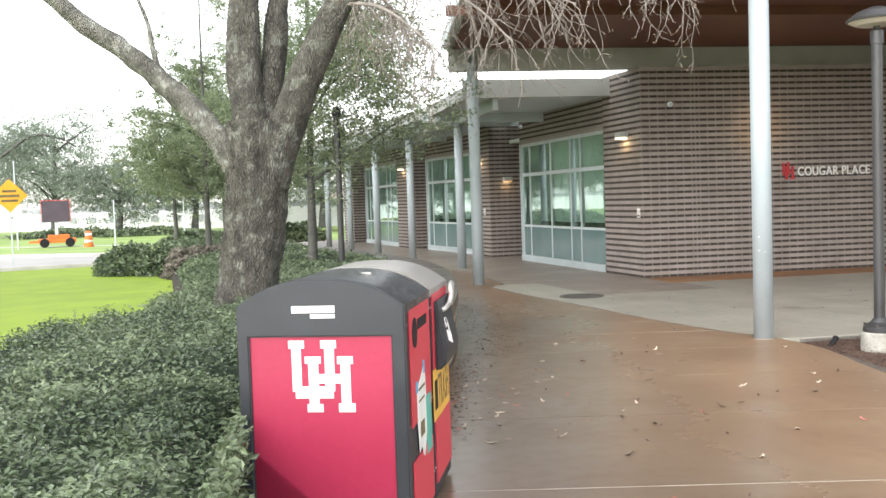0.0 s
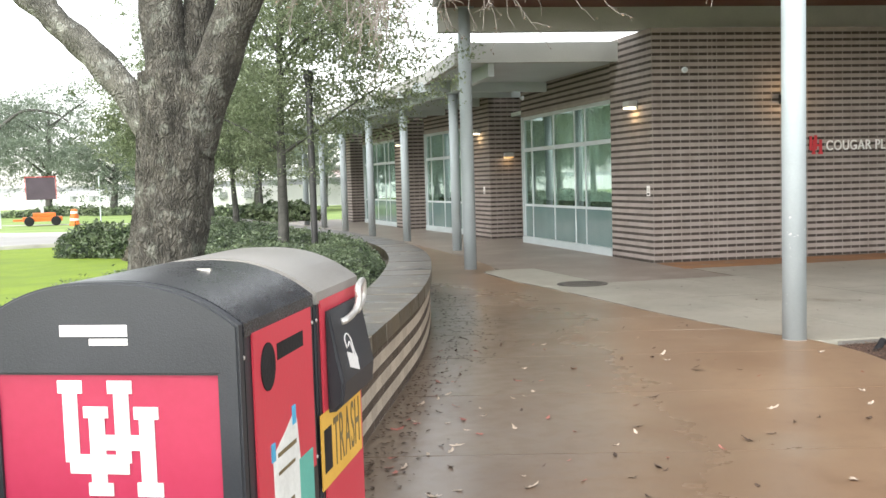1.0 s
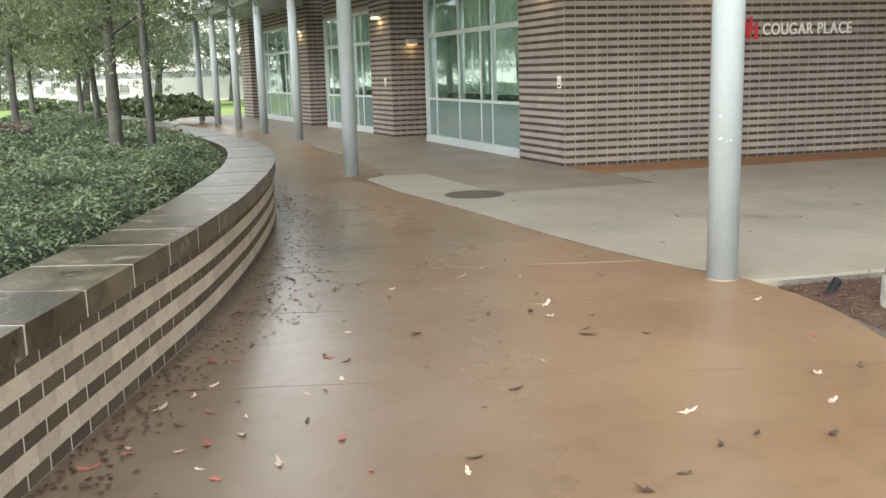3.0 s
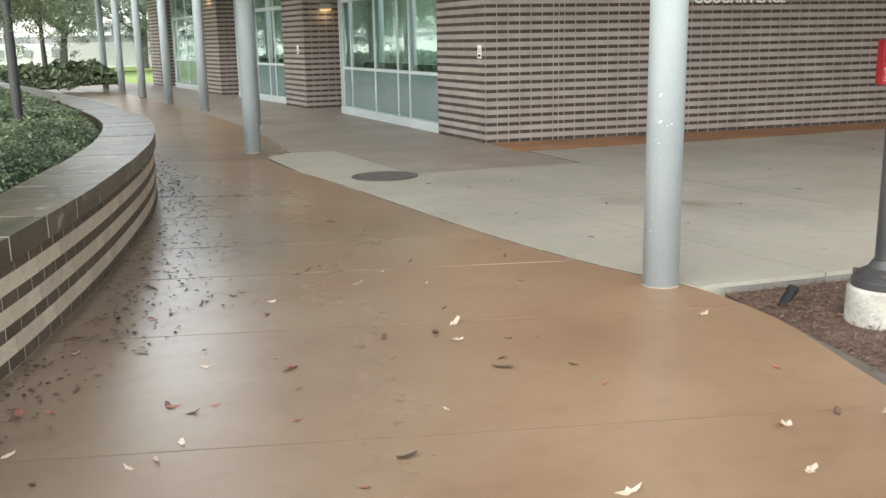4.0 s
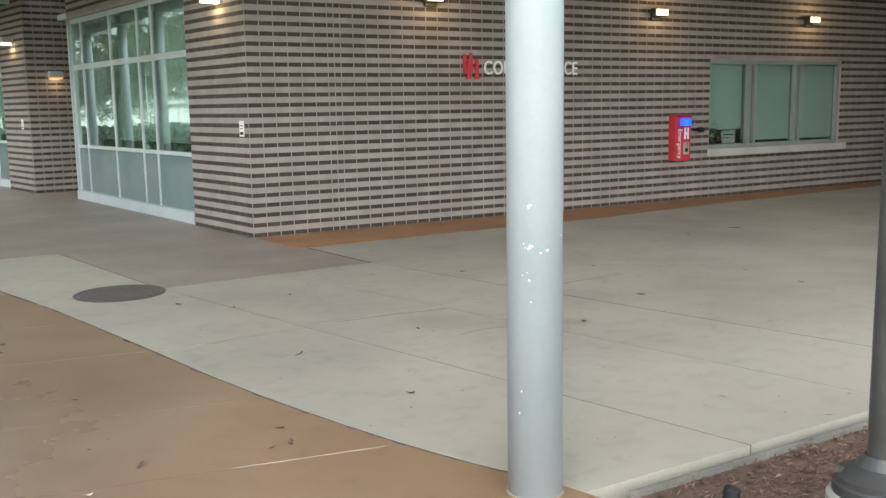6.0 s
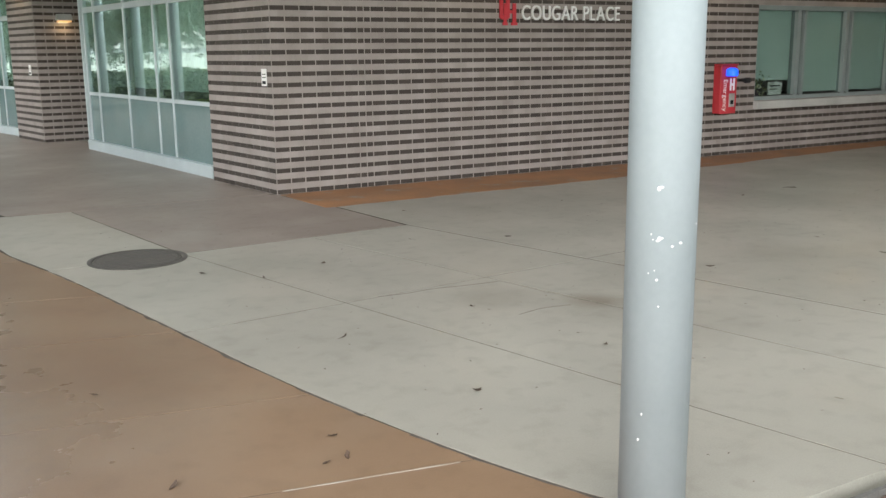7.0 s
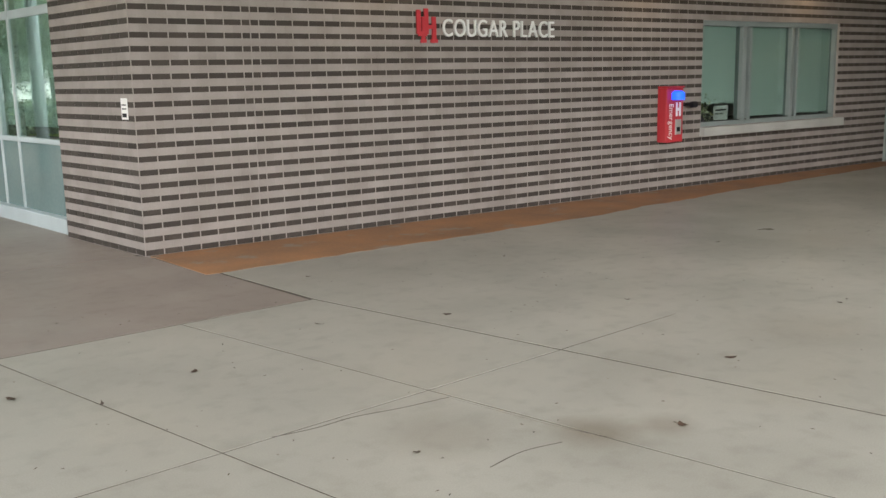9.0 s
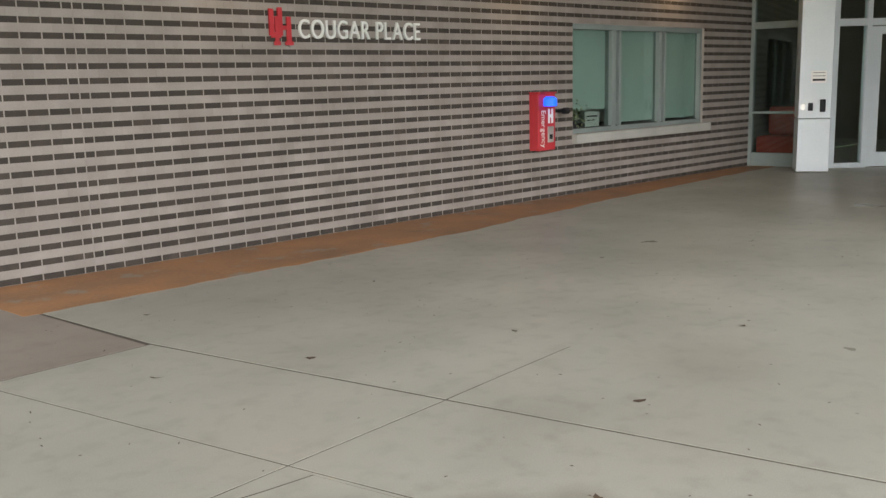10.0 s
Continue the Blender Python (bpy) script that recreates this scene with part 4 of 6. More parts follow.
for z0, z1 in ((0.22, 0.87), (0.905, 2.25), (2.36, 3.3), (3.4, 4.68)):
    part("pane", boxes((0.06, 0.98, 0.0, 0.008, z0, z1)), M["glass_muted"], glazed).visible_shadow = False
lobby = thing("wall_lobby", "lobby walls darkened in colour behind the entrance glass", "interior wall", kind="structure")
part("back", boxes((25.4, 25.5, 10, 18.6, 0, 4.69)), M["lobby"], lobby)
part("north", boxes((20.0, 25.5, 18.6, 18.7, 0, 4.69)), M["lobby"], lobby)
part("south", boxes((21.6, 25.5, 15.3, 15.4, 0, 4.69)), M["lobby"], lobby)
part("floor", prism([(20.02, 18.55), (20.2, 17.1), (21.5, 15.8), (25.45, 15.4), (25.45, 18.55)], -0.1, 0.004), M["room_floor"], lobby)
wall_e = part("wall_east", boxes((21.35, 21.6, 9.87, 15.7, -0.1, 4.69)), M["mortar"])
structure(wall_e, "plain masonry wall beyond the entrance", "wall")
# added out of view to block southern light from the east end
shade_wall_se = part("wall_southeast", boxes((14.0, 24.0, 9.60, 9.86, -0.1, 4.69)), M["mortar"])
structure(shade_wall_se, "plain unseen wall added to keep light off the entrance court", "wall")
bench = thing("lobby_bench", "red upholstered bench inside the lobby", "bench", pose(20.78, 17.9, 0, 0, 0, 8))
part("seat", boxes((-0.35, 0.4, -0.5, 0.5, 0.006, 0.46), bevel=0.04), M["red_cloth"], bench)
part("backrest", boxes((0.25, 0.42, -0.5, 0.5, 0.46, 0.95), bevel=0.05), M["red_cloth"], bench)
pillar = thing("white_pillar", "white metal-clad pillar with card reader and notice", "pillar", pose(19.42, 16.94, 0, 0, 0, -58))
H = 0.235
part("lower_panel", boxes((-H, H, -H, H, 0.02, 0.83), bevel=0.006), M["panel_white"], pillar)
part("upper_panel", boxes((-H, H, -H, H, 0.84, 4.69), bevel=0.006), M["panel_white"], pillar)
part("card_reader", boxes((0.07, 0.15, -H - 0.024, -H - 0.001, 0.93, 1.12), bevel=0.008), M["dark"], pillar)
part("keypad", boxes((-0.10, -0.03, -H - 0.015, -H - 0.001, 0.95, 1.07), bevel=0.006), M["dark"], pillar)
part("switch_plate", boxes((-0.20, -0.14, -H - 0.01, -H - 0.001, 0.96, 1.06), bevel=0.004), M["chrome"], pillar)
part("notice", boxes((-0.07, 0.15, -H - 0.005, -H - 0.001, 1.37, 1.55)), M["white"], pillar)
for za, zb in ((1.40, 1.43), (1.47, 1.478), (1.52, 1.527)):
    part("print_bar", boxes((-0.05, 0.13, -H - 0.009, -H - 0.0055, za, zb)), M["dark"], pillar)

# ---- planter wall, bed and lawn ----
CAP = 0.65
planter = thing("planter_wall", "curved planter wall of striped block under weathered stone coping", "retaining wall", kind="structure")
ss = np.linspace(0.0, WALL.length, 90)
body = [tuple(WALL.at(s, 0.0012)) for s in ss] + [tuple(WALL.at(s, -0.47)) for s in ss[::-1]]
part("body", prism(body, -0.12, CAP - 0.121), M["coping_joint"], planter)
joint = [tuple(WALL.at(s, 0.0285)) for s in ss] + [tuple(WALL.at(s, -0.5005)) for s in ss[::-1]]
part("coping_mortar", prism(joint, CAP - 0.118, CAP + 0.0006), M["coping_joint"], planter)
s = 0.0
rng_cap = random.Random(4)
while s < WALL.length - 0.3:
    e = min(s + 0.56 + rng_cap.uniform(-0.02, 0.02), WALL.length)
    q = np.linspace(s + 0.010, e - 0.010, 4)
    out = [tuple(WALL.at(k, 0.031)) for k in q] + [tuple(WALL.at(k, -0.503)) for k in q[::-1]]
    dz = rng_cap.uniform(0.002, 0.006)
    part("coping_stone", prism(out, CAP - 0.122, CAP + dz, 0.003), M["coping"], planter)
    s = e
BLOCK_L = 0.2
DARK_H, PALE_H = 0.072, 0.0823

# soil, lawn and the rise of the ground beyond the wall
inner = [tuple(WALL.at(k, -0.46)) for k in np.linspace(0, WALL.length, 50)]
lawn = part("ground_lawn", prism([(-1.05, -8), (-0.76, 6.2)] + [(x - 0.02, y) for x, y in inner] + [(-1.9, 60), (-2, 140), (-160, 140), (-160, -8)], -0.14, 0.26), M["lawn"])
structure(lawn, "bright green mown lawn", "lawn")
soil = part("ground_bed", prism([(-0.77, 1.5), (-0.77, 6.1)] + [(x - 0.01, y) for x, y in inner[:44]] + [(-4.2, 33.5), (-3.4, 26), (-2.3, 20), (-1.7, 15), (-2.0, 10), (-2.8, 7), (-3.2, 3), (-3.0, 1.5)], 0.0, 0.36), M["soil"])
structure(soil, "dark soil of the planting bed", "planting bed")
road = part("road", prism([(-160, 12), (-60, 21), (-7.3, 26.1), (-4.0, 26.9), (-3.3, 27.2), (-3.6, 31.6), (-5.1, 32.2), (-9.6, 34.4), (-60, 58), (-160, 100)], 0.0, 0.268), M["road"])
structure(road, "pale concrete road beyond the lawn", "road")
for pts in ([(-160, 11.8), (-60, 20.8), (-7.3, 25.95), (-4.0, 26.75)], [(-160, 100), (-60, 58), (-9.6, 34.4), (-5.1, 32.2)]):
    for (xa, ya), (xb, yb) in zip(pts, pts[1:]):
        k = part("kerb", prism([(xa, ya), (xb, yb), (xb, yb + 0.17), (xa, ya + 0.17)], 0.0, 0.36, 0.02), M["kerb"])
        structure(k, "low concrete kerb beside the road", "kerb")
far_grass = part("ground_verge", prism([(-160, 100.2), (-60, 58.2), (-9.6, 34.6), (-5.1, 32.4), (-3.4, 31.8), (-2.6, 60), (-3, 139), (-159, 139)], 0.2, 0.272), M["far_lawn"])
structure(far_grass, "grassy verge beyond the road", "lawn")
path_b = part("pavement_far", prism([(-60, 63), (-9, 42.5), (-4, 39.5), (-4, 40.2), (-9, 43.3), (-60, 64.5)], 0.2, 0.277), M["kerb"])
structure(path_b, "narrow pale footpath across the verge", "pavement")

# ---- low hedge filling the bed ----
rng = np.random.default_rng(7)


def in_poly(x, y, poly):
    inside = np.zeros(len(x), bool)
    for (xa, ya), (xb, yb) in zip(poly, poly[1:] + poly[:1]):
        hit = ((ya > y) != (yb > y)) & (x < (xb - xa) * (y - ya) / (yb - ya + 1e-12) + xa)
        inside ^= hit
    return inside


def lumps(x, y):
    out = np.empty(len(x))
    for i in range(len(x)):
        out[i] = noise.noise((x[i] * 1.1, y[i] * 1.1, 0.3)) * 0.10 + noise.noise((x[i] * 3.3, y[i] * 3.3, 4.3)) * 0.12 + noise.noise((x[i] * 7.0, y[i] * 7.0, 9.3)) * 0.035
    return out


HEDGE = [(-0.36, 1.6), (-0.30, 4.7), (-0.02, 6.2)] + [tuple(WALL.at(k, -0.52)) for k in np.linspace(0.1, WALL.length - 3.5, 40)] + [(-4.0, 33), (-3.2, 26), (-2.2, 20), (-1.45, 14.5), (-1.5, 11.5), (-2.0, 9), (-2.5, 7), (-3.0, 3), (-2.8, 1.6)]
hedge = thing("hedge", "low dense hedge of small glossy dark green leaves", "hedge", kind="stuff")
hedge_area = np.array(HEDGE)


def edge_fall(x, y):
    """How far in from the bed's rim, so that the mass rounds off there."""
    d = np.full(len(x), 9.0)
    for (xa, ya), (xb, yb) in zip(HEDGE, HEDGE[1:] + HEDGE[:1]):
        vx, vy = xb - xa, yb - ya
        t = np.clip(((x - xa) * vx + (y - ya) * vy) / (vx * vx + vy * vy + 1e-9), 0, 1)
        d = np.minimum(d, np.hypot(x - xa - t * vx, y - ya - t * vy))
    return d


def hedge_top(x, y):
    d = edge_fall(x, y)
    rim = np.sqrt(np.clip(d / 0.28, 0, 1))
    low = np.clip((y - 8) / 8, 0, 1)
    return 0.36 + (0.40 - 0.10 * low) * rim + lumps(x, y) * (0.5 + 0.5 * rim)


gx, gy = np.meshgrid(np.arange(-4.4, 2.4, 0.14), np.arange(1.5, 33.6, 0.14))
shape = gx.shape
fx, fy = gx.ravel(), gy.ravel()
ok = in_poly(fx, fy, HEDGE)
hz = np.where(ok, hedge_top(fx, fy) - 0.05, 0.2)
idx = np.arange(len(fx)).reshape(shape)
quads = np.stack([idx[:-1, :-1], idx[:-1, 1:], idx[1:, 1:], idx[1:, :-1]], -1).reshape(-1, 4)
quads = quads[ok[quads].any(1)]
# dark inner sheet under the leaves; its colour stands in for shade in the gaps
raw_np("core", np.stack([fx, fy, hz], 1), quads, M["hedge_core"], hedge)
for y0, y1, n, size in ((1.6, 5.5, 68000, 0.035), (5.5, 9.5, 52000, 0.036), (9.5, 16, 62000, 0.041), (16, 33.5, 60000, 0.07)):
    x, y = rng.uniform(-4.4, 2.4, n * 2), rng.uniform(y0, y1, n * 2)
    k = in_poly(x, y, HEDGE)
    x, y = x[k][:n], y[k][:n]
    z = hedge_top(x, y) + rng.normal(0, 0.035, len(x))
    z -= np.where(rng.random(len(x)) < 0.3, rng.uniform(0, 0.16, len(x)), 0)
    raw_np("foliage", *leaves(np.stack([x, y, z], 1), size, rng, flat=0.55, slim=0.52), M["hedge_leaf"], hedge)
# side of the hedge that hangs beside the bins and over the rim
for (xa, ya), (xb, yb), n in (((-0.36, 1.6), (-0.30, 4.7), 9000), ((-0.30, 4.7), (-0.02, 6.2), 3000)):
    t = rng.random(n)
    x, y = xa + (xb - xa) * t + rng.normal(0.02, 0.03, n), ya + (yb - ya) * t
    z = rng.uniform(0.05, 0.7, n)
    raw_np("foliage", *leaves(np.stack([x, y, z], 1), 0.042, rng, flat=0.2, slim=0.52), M["hedge_leaf"], hedge)


def shrub(x, y, rx, ry, h, mat, label, n=2600, size=0.09, z=0.26):
    s = thing("shrub", label, "shrub", pose(x, y, z))
    u, v = rng.uniform(0, 2 * math.pi, n), np.arccos(rng.uniform(0, 1, n))
    lump = 1 + 0.18 * np.sin(3 * u + x) * np.sin(4 * v) + rng.normal(0, 0.06, n)
    c = np.stack([rx * lump * np.sin(v) * np.cos(u), ry * lump * np.sin(v) * np.sin(u), h * lump * np.cos(v)], 1)
    raw_np("foliage", *leaves(c, size, rng, flat=0.2, slim=0.55), mat, s)
    # inner lump in the same painted-shade colour
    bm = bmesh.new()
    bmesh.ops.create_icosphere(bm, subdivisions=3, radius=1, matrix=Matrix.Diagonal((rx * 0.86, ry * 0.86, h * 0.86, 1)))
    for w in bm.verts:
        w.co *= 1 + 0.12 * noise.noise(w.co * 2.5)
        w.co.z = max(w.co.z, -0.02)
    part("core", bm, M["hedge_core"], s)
    return s


for x, y, rx, ry, h, kind in ((-3.5, 22.6, 0.75, 0.7, 0.62, 0), (-2.7, 22.2, 0.7, 0.7, 0.6, 0), (-2.0, 20.8, 0.6, 0.6, 0.55, 1), (-1.55, 21.4, 0.55, 0.6, 0.55, 1), (-1.1, 36.2, 1.4, 0.8, 0.62, 0), (0.3, 38.6, 1.3, 0.8, 0.66, 0), (-3.2, 38.0, 1.5, 0.8, 0.5, 0), (-12, 57, 3.0, 1.0, 0.5, 0), (-7.5, 55, 2.6, 1.0, 0.45, 0)):
    shrub(x, y, rx, ry, h, M["shrub_brown"] if kind else M["hedge_leaf"], "bare brownish shrub at the end of the lawn" if kind else "rounded dark green clipped shrub", size=0.1 if y < 30 else 0.2, n=2600 if y < 30 else 1600)

# ---- big oak ----
oak = thing("tree", "large oak with ridged grey bark forking into three leaders", "tree", pose(0, 0, 0))


def limb(points, r0, r1, per=8, sides=18, seed=0, ridged=0.0):
    c = spline(points, per)
    n = len(c)
    radii = [r0 + (r1 - r0) * (i / (n - 1)) for i in range(n)]
    v, f = tube([tuple(p) for p in c], radii, sides, 0.0, seed)
    if ridged:
        w = []
        for q in v:
            q = Vector(q)
            w.append(q + Vector((noise.noise((q.x * 6, q.y * 6, q.z * 1.6)), noise.noise((q.x * 6 + 9, q.y * 6, q.z * 1.6)), 0)) * ridged)
        v = w
    return v, f


TRUNK = [(-0.50, 10.05, 0.10), (-0.45, 10.06, 0.42), (-0.39, 10.07, 0.95), (-0.29, 10.09, 1.53), (-0.235, 10.11, 2.12), (-0.22, 10.13, 2.62)]
c = spline(TRUNK, 12)
prof = [0.44, 0.35, 0.305, 0.295, 0.31, 0.30]
radii = np.interp(np.linspace(0, 1, len(c)), np.linspace(0, 1, 6), prof)
v, f = tube([tuple(p) for p in c], radii, 64)


def furrow(q, amp):
    q = Vector(q)
    a = math.atan2(q.y - 10.09, q.x + 0.3)
    n1 = noise.noise((math.cos(a) * 5.5, math.sin(a) * 5.5, q.z * 1.7))
    n2 = noise.noise((math.cos(a) * 13, math.sin(a) * 13, q.z * 4.5 + 3))
    d = Vector((math.cos(a), math.sin(a), 0))
    return q + d * (amp * n1 + amp * 0.6 * n2)


raw("trunk", [furrow(q, 0.045) for q in v], f, M["bark"], oak, smooth=True)
LEADERS = [([(-0.33, 10.13, 2.15), (-0.31, 10.17, 2.6), (-0.33, 10.27, 3.05), (-0.33, 10.35, 3.57), (-0.28, 10.43, 4.3), (-0.28, 10.6, 5.5)], 0.20, 0.15),
           ([(-0.15, 10.2, 2.3), (-0.07, 10.36, 3.0), (0.0, 10.45, 3.5), (0.06, 10.52, 4.0), (0.24, 10.69, 5.0)], 0.15, 0.10),
           ([(-0.16, 10.08, 1.95), (0.02, 10.05, 2.45), (0.20, 10.02, 2.85), (0.42, 9.97, 3.34), (0.64, 9.9, 3.74), (1.05, 9.8, 4.3), (1.6, 9.6, 4.9)], 0.22, 0.11),
           ([(-0.36, 10.12, 2.0), (-0.52, 10.16, 2.28), (-0.78, 10.23, 2.64), (-1.13, 10.31, 3.02), (-1.58, 10.46, 3.43), (-2.0, 10.59, 3.73), (-2.35, 10.66, 4.05), (-2.9, 10.88, 4.5)], 0.15, 0.075)]
for i, (pts, r0, r1) in enumerate(LEADERS):
    raw("leader", *limb(pts, r0, r1, 10, 26, i, 0.035), M["bark" if i < 3 else "bark_limb"], oak, smooth=True)
raw("branch", *limb([(-1.2, 10.33, 3.1), (-1.28, 10.37, 3.45), (-1.32, 10.42, 3.7), (-1.45, 10.5, 4.05)], 0.035, 0.016, 6, 8), M["bark_limb"], oak, smooth=True)
# bare boughs reaching out over the walk, with drooping twigs
rt = random.Random(21)
BOUGHS = [[(0.7, 9.88, 3.85), (1.2, 9.5, 4.12), (1.75, 9.15, 3.95), (2.3, 8.8, 3.75), (2.75, 8.45, 3.5)],
          [(1.1, 9.78, 4.35), (1.8, 9.3, 4.35), (2.6, 8.7, 4.1), (3.2, 8.2, 3.8), (3.6, 7.9, 3.55)],
          [(0.62, 9.9, 3.7), (1.0, 10.2, 3.95), (1.3, 10.6, 3.9), (1.6, 11.2, 3.6)],
          [(0.66, 9.9, 3.8), (1.0, 9.5, 3.7), (1.25, 9.1, 3.45), (1.5, 8.7, 3.1)],
          [(0.9, 9.83, 4.1), (1.5, 9.4, 3.9), (1.9, 9.0, 3.6), (2.2, 8.7, 3.2)]]
twigs = []
buds = []
for b in BOUGHS:
    twigs.append(limb(b, 0.022, 0.008, 6, 7))
    c = spline(b, 14)
    for p in c[3:]:
        for _ in range(2):
            if rt.random() < 0.42:
                continue
            q = Vector(tuple(p))
            d = Vector((rt.uniform(-0.4, 0.7), rt.uniform(-0.6, 0.4), rt.uniform(-0.9, 0.1)))
            pts, r = [tuple(q)], []
            for j in range(rt.randint(4, 10)):
                d = (d + Vector((rt.uniform(-0.5, 0.5), rt.uniform(-0.5, 0.5), rt.uniform(-0.7, 0.3)))).normalized()
                q = q + d * 0.095
                pts.append(tuple(q))
                if rt.random() < 0.55:
                    e = (d + Vector((rt.uniform(-1, 1), rt.uniform(-1, 1), rt.uniform(-0.6, 0.6)))).normalized()
                    tip = q + e * rt.uniform(0.05, 0.16)
                    mid = q + e * 0.04 + Vector((0, 0, 0.01))
                    twigs.append(tube([tuple(q), tuple(mid), tuple(tip)], [0.003, 0.0025, 0.0016], 4))
                    buds.append(tuple(tip))
            n = len(pts)
            twigs.append(tube(pts, [0.005 - 0.0032 * i / n for i in range(n)], 4))
tagged(raw("twig_mass", *join(twigs), M["twig"], oak, "bare drooping twigs"), kind="stuff")
bud = np.array(buds)
bud = np.repeat(bud, 2, 0) + rng.normal(0, 0.015, (len(buds) * 2, 3))
raw_np("withered_leaves", *leaves(bud, 0.022, rng), M["dry_leaf"], oak)
# upper crown, mostly above the view
cr = []
for cx, cy, cz, rr, n in ((-0.4, 10.7, 6.4, 1.5, 2200), (0.9, 9.9, 6.2, 1.4, 1800), (-2.6, 11, 5.6, 1.1, 1500), (0.4, 11.6, 5.2, 1.2, 1600), (-0.9, 12.0, 5.3, 1.0, 1200)):
    u = rng.normal(size=(n, 3))
    u /= np.linalg.norm(u, axis=1)[:, None]
    cr.append(np.array([cx, cy, cz]) + u * rr * (rng.random(n) ** 0.4)[:, None])
raw_np("crown", *leaves(np.concatenate(cr), 0.07, rng, slim=0.4), M["oak_leaf"], oak)


# ---- young oaks and far trees ----
def young_tree(x, y, z, h, r, crown_z, n, size, label, lean=0.0, trunk_r=0.085, mat="oak_leaf", group="young oaks", seed=0, squash=1.0, dense=2.3):
    q = random.Random(seed)
    t = thing("tree", label, "tree", pose(x, y, z), group=group)
    top = h * 0.8
    pts = [(0, 0, -0.1), (0.02, 0, 0.5), (lean * 0.3, 0.02, h * 0.25), (lean * 0.7, 0.0, h * 0.5), (lean, 0.02, top)]
    raw("trunk", *limb(pts, trunk_r * 1.25, trunk_r * 0.25, 6, 12, seed, trunk_r * 0.15), M["bark_young"], t, smooth=True)
    boughs, clumps = [], []
    for i in range(11):
        a = q.uniform(0, 2 * math.pi)
        z0 = q.uniform(crown_z * 0.8, top * 0.85)
        k = q.uniform(0.5, 1.0) * r * (1.15 - 0.5 * (z0 / h))
        p0 = (lean * z0 / top, 0, z0)
        p1 = (p0[0] + math.cos(a) * k * 0.5, math.sin(a) * k * 0.5, z0 + k * 0.32)
        p2 = (p0[0] + math.cos(a) * k, math.sin(a) * k, z0 + k * q.uniform(0.3, 0.7))
        boughs.append(limb([p0, p1, p2], trunk_r * 0.34, 0.008, 5, 6, i))
        clumps += [p2, p1]
        for _ in range(2):
            clumps.append((p2[0] + q.uniform(-0.5, 0.5) * r * 0.5, p2[1] + q.uniform(-0.5, 0.5) * r * 0.5, p2[2] + q.uniform(-0.3, 0.5) * r * 0.5))
    for _ in range(22):
        a, rad = q.uniform(0, 2 * math.pi), r * math.sqrt(q.random()) * 0.8
        zz = crown_z + (h - crown_z) * q.random() ** 1.4
        fall = math.sqrt(max(0.05, 1 - ((zz - (crown_z + h) / 2) / ((h - crown_z) / 2 + 0.3)) ** 2))
        clumps.append((math.cos(a) * rad * fall + lean, math.sin(a) * rad * fall, zz))
    for v, f in boughs:
        raw("bough", v, f, M["bark_young"], t, smooth=True)
    cl = np.array(clumps)
    n, size = int(n * dense * 1.5), size * 0.74
    # sprays of leaves gather along the boughs and leave gaps between them
    sprays = max(60, n // 34)
    spread = r * 0.24
    mid = cl[rng.integers(0, len(cl), sprays)] + rng.normal(0, 1, (sprays, 3)) * np.array([spread, spread, spread * 0.75 * squash])
    tuft = (r * 0.042 * (0.6 + 0.9 * rng.random(sprays)))[:, None]
    own = rng.integers(0, sprays, n)
    pos = mid[own] + rng.normal(0, 1, (n, 3)) * tuft[own] * np.array([1.25, 1.25, 0.75])
    raw_np("crown", *leaves(pos, size, rng, slim=0.42), M[mat], t)
    return t


LABEL = "young evergreen oak with slim grey trunk standing in the hedge bed"
young_tree(0.50, 17.6, 0.36, 6.8, 2.1, 2.2, 17000, 0.085, LABEL, 0.1, 0.095, seed=1, dense=2.6)
young_tree(-0.82, 26.6, 0.36, 5.8, 1.7, 2.0, 7500, 0.10, LABEL, -0.1, 0.085, seed=2, dense=2.6)
young_tree(-1.9, 32.0, 0.30, 5.8, 1.8, 2.0, 6000, 0.12, LABEL, 0.0, 0.085, seed=3)
young_tree(-1.75, 22.6, 0.30, 7.8, 1.3, 1.7, 12000, 0.085, LABEL, 0.05, 0.075, seed=4, dense=2.4)
young_tree(-3.95, 36.3, 0.27, 5.6, 1.8, 1.9, 5000, 0.13, LABEL, 0.0, 0.09, seed=5)
young_tree(-0.6, 38.5, 0.27, 6.0, 1.9, 2.2, 5000, 0.13, LABEL, 0.0, 0.09, seed=6)
FAR = "tall spreading oak beyond the road"
for i, (x, y, h, r, cz, n) in enumerate(((-18.0, 63, 7.2, 3.6, 2.4, 4200), (-13.6, 60, 7.6, 4.2, 2.2, 5200), (-9.2, 56, 5.0, 3.0, 1.7, 3600), (-23, 66, 7.5, 3.6, 2.2, 3600), (-5.2, 58, 4.6, 2.8, 1.5, 3200), (-1.6, 60, 5.5, 3.0, 1.7, 3000), (-30, 60, 8, 4, 2.4, 3600), (2.5, 62, 6, 3.2, 1.8, 3000))):
    young_tree(x, y, 0.27, h, r, cz, n, 0.17, FAR, 0.3, 0.22, "hazed_leaf", "far oaks", 30 + i, dense=5.0)
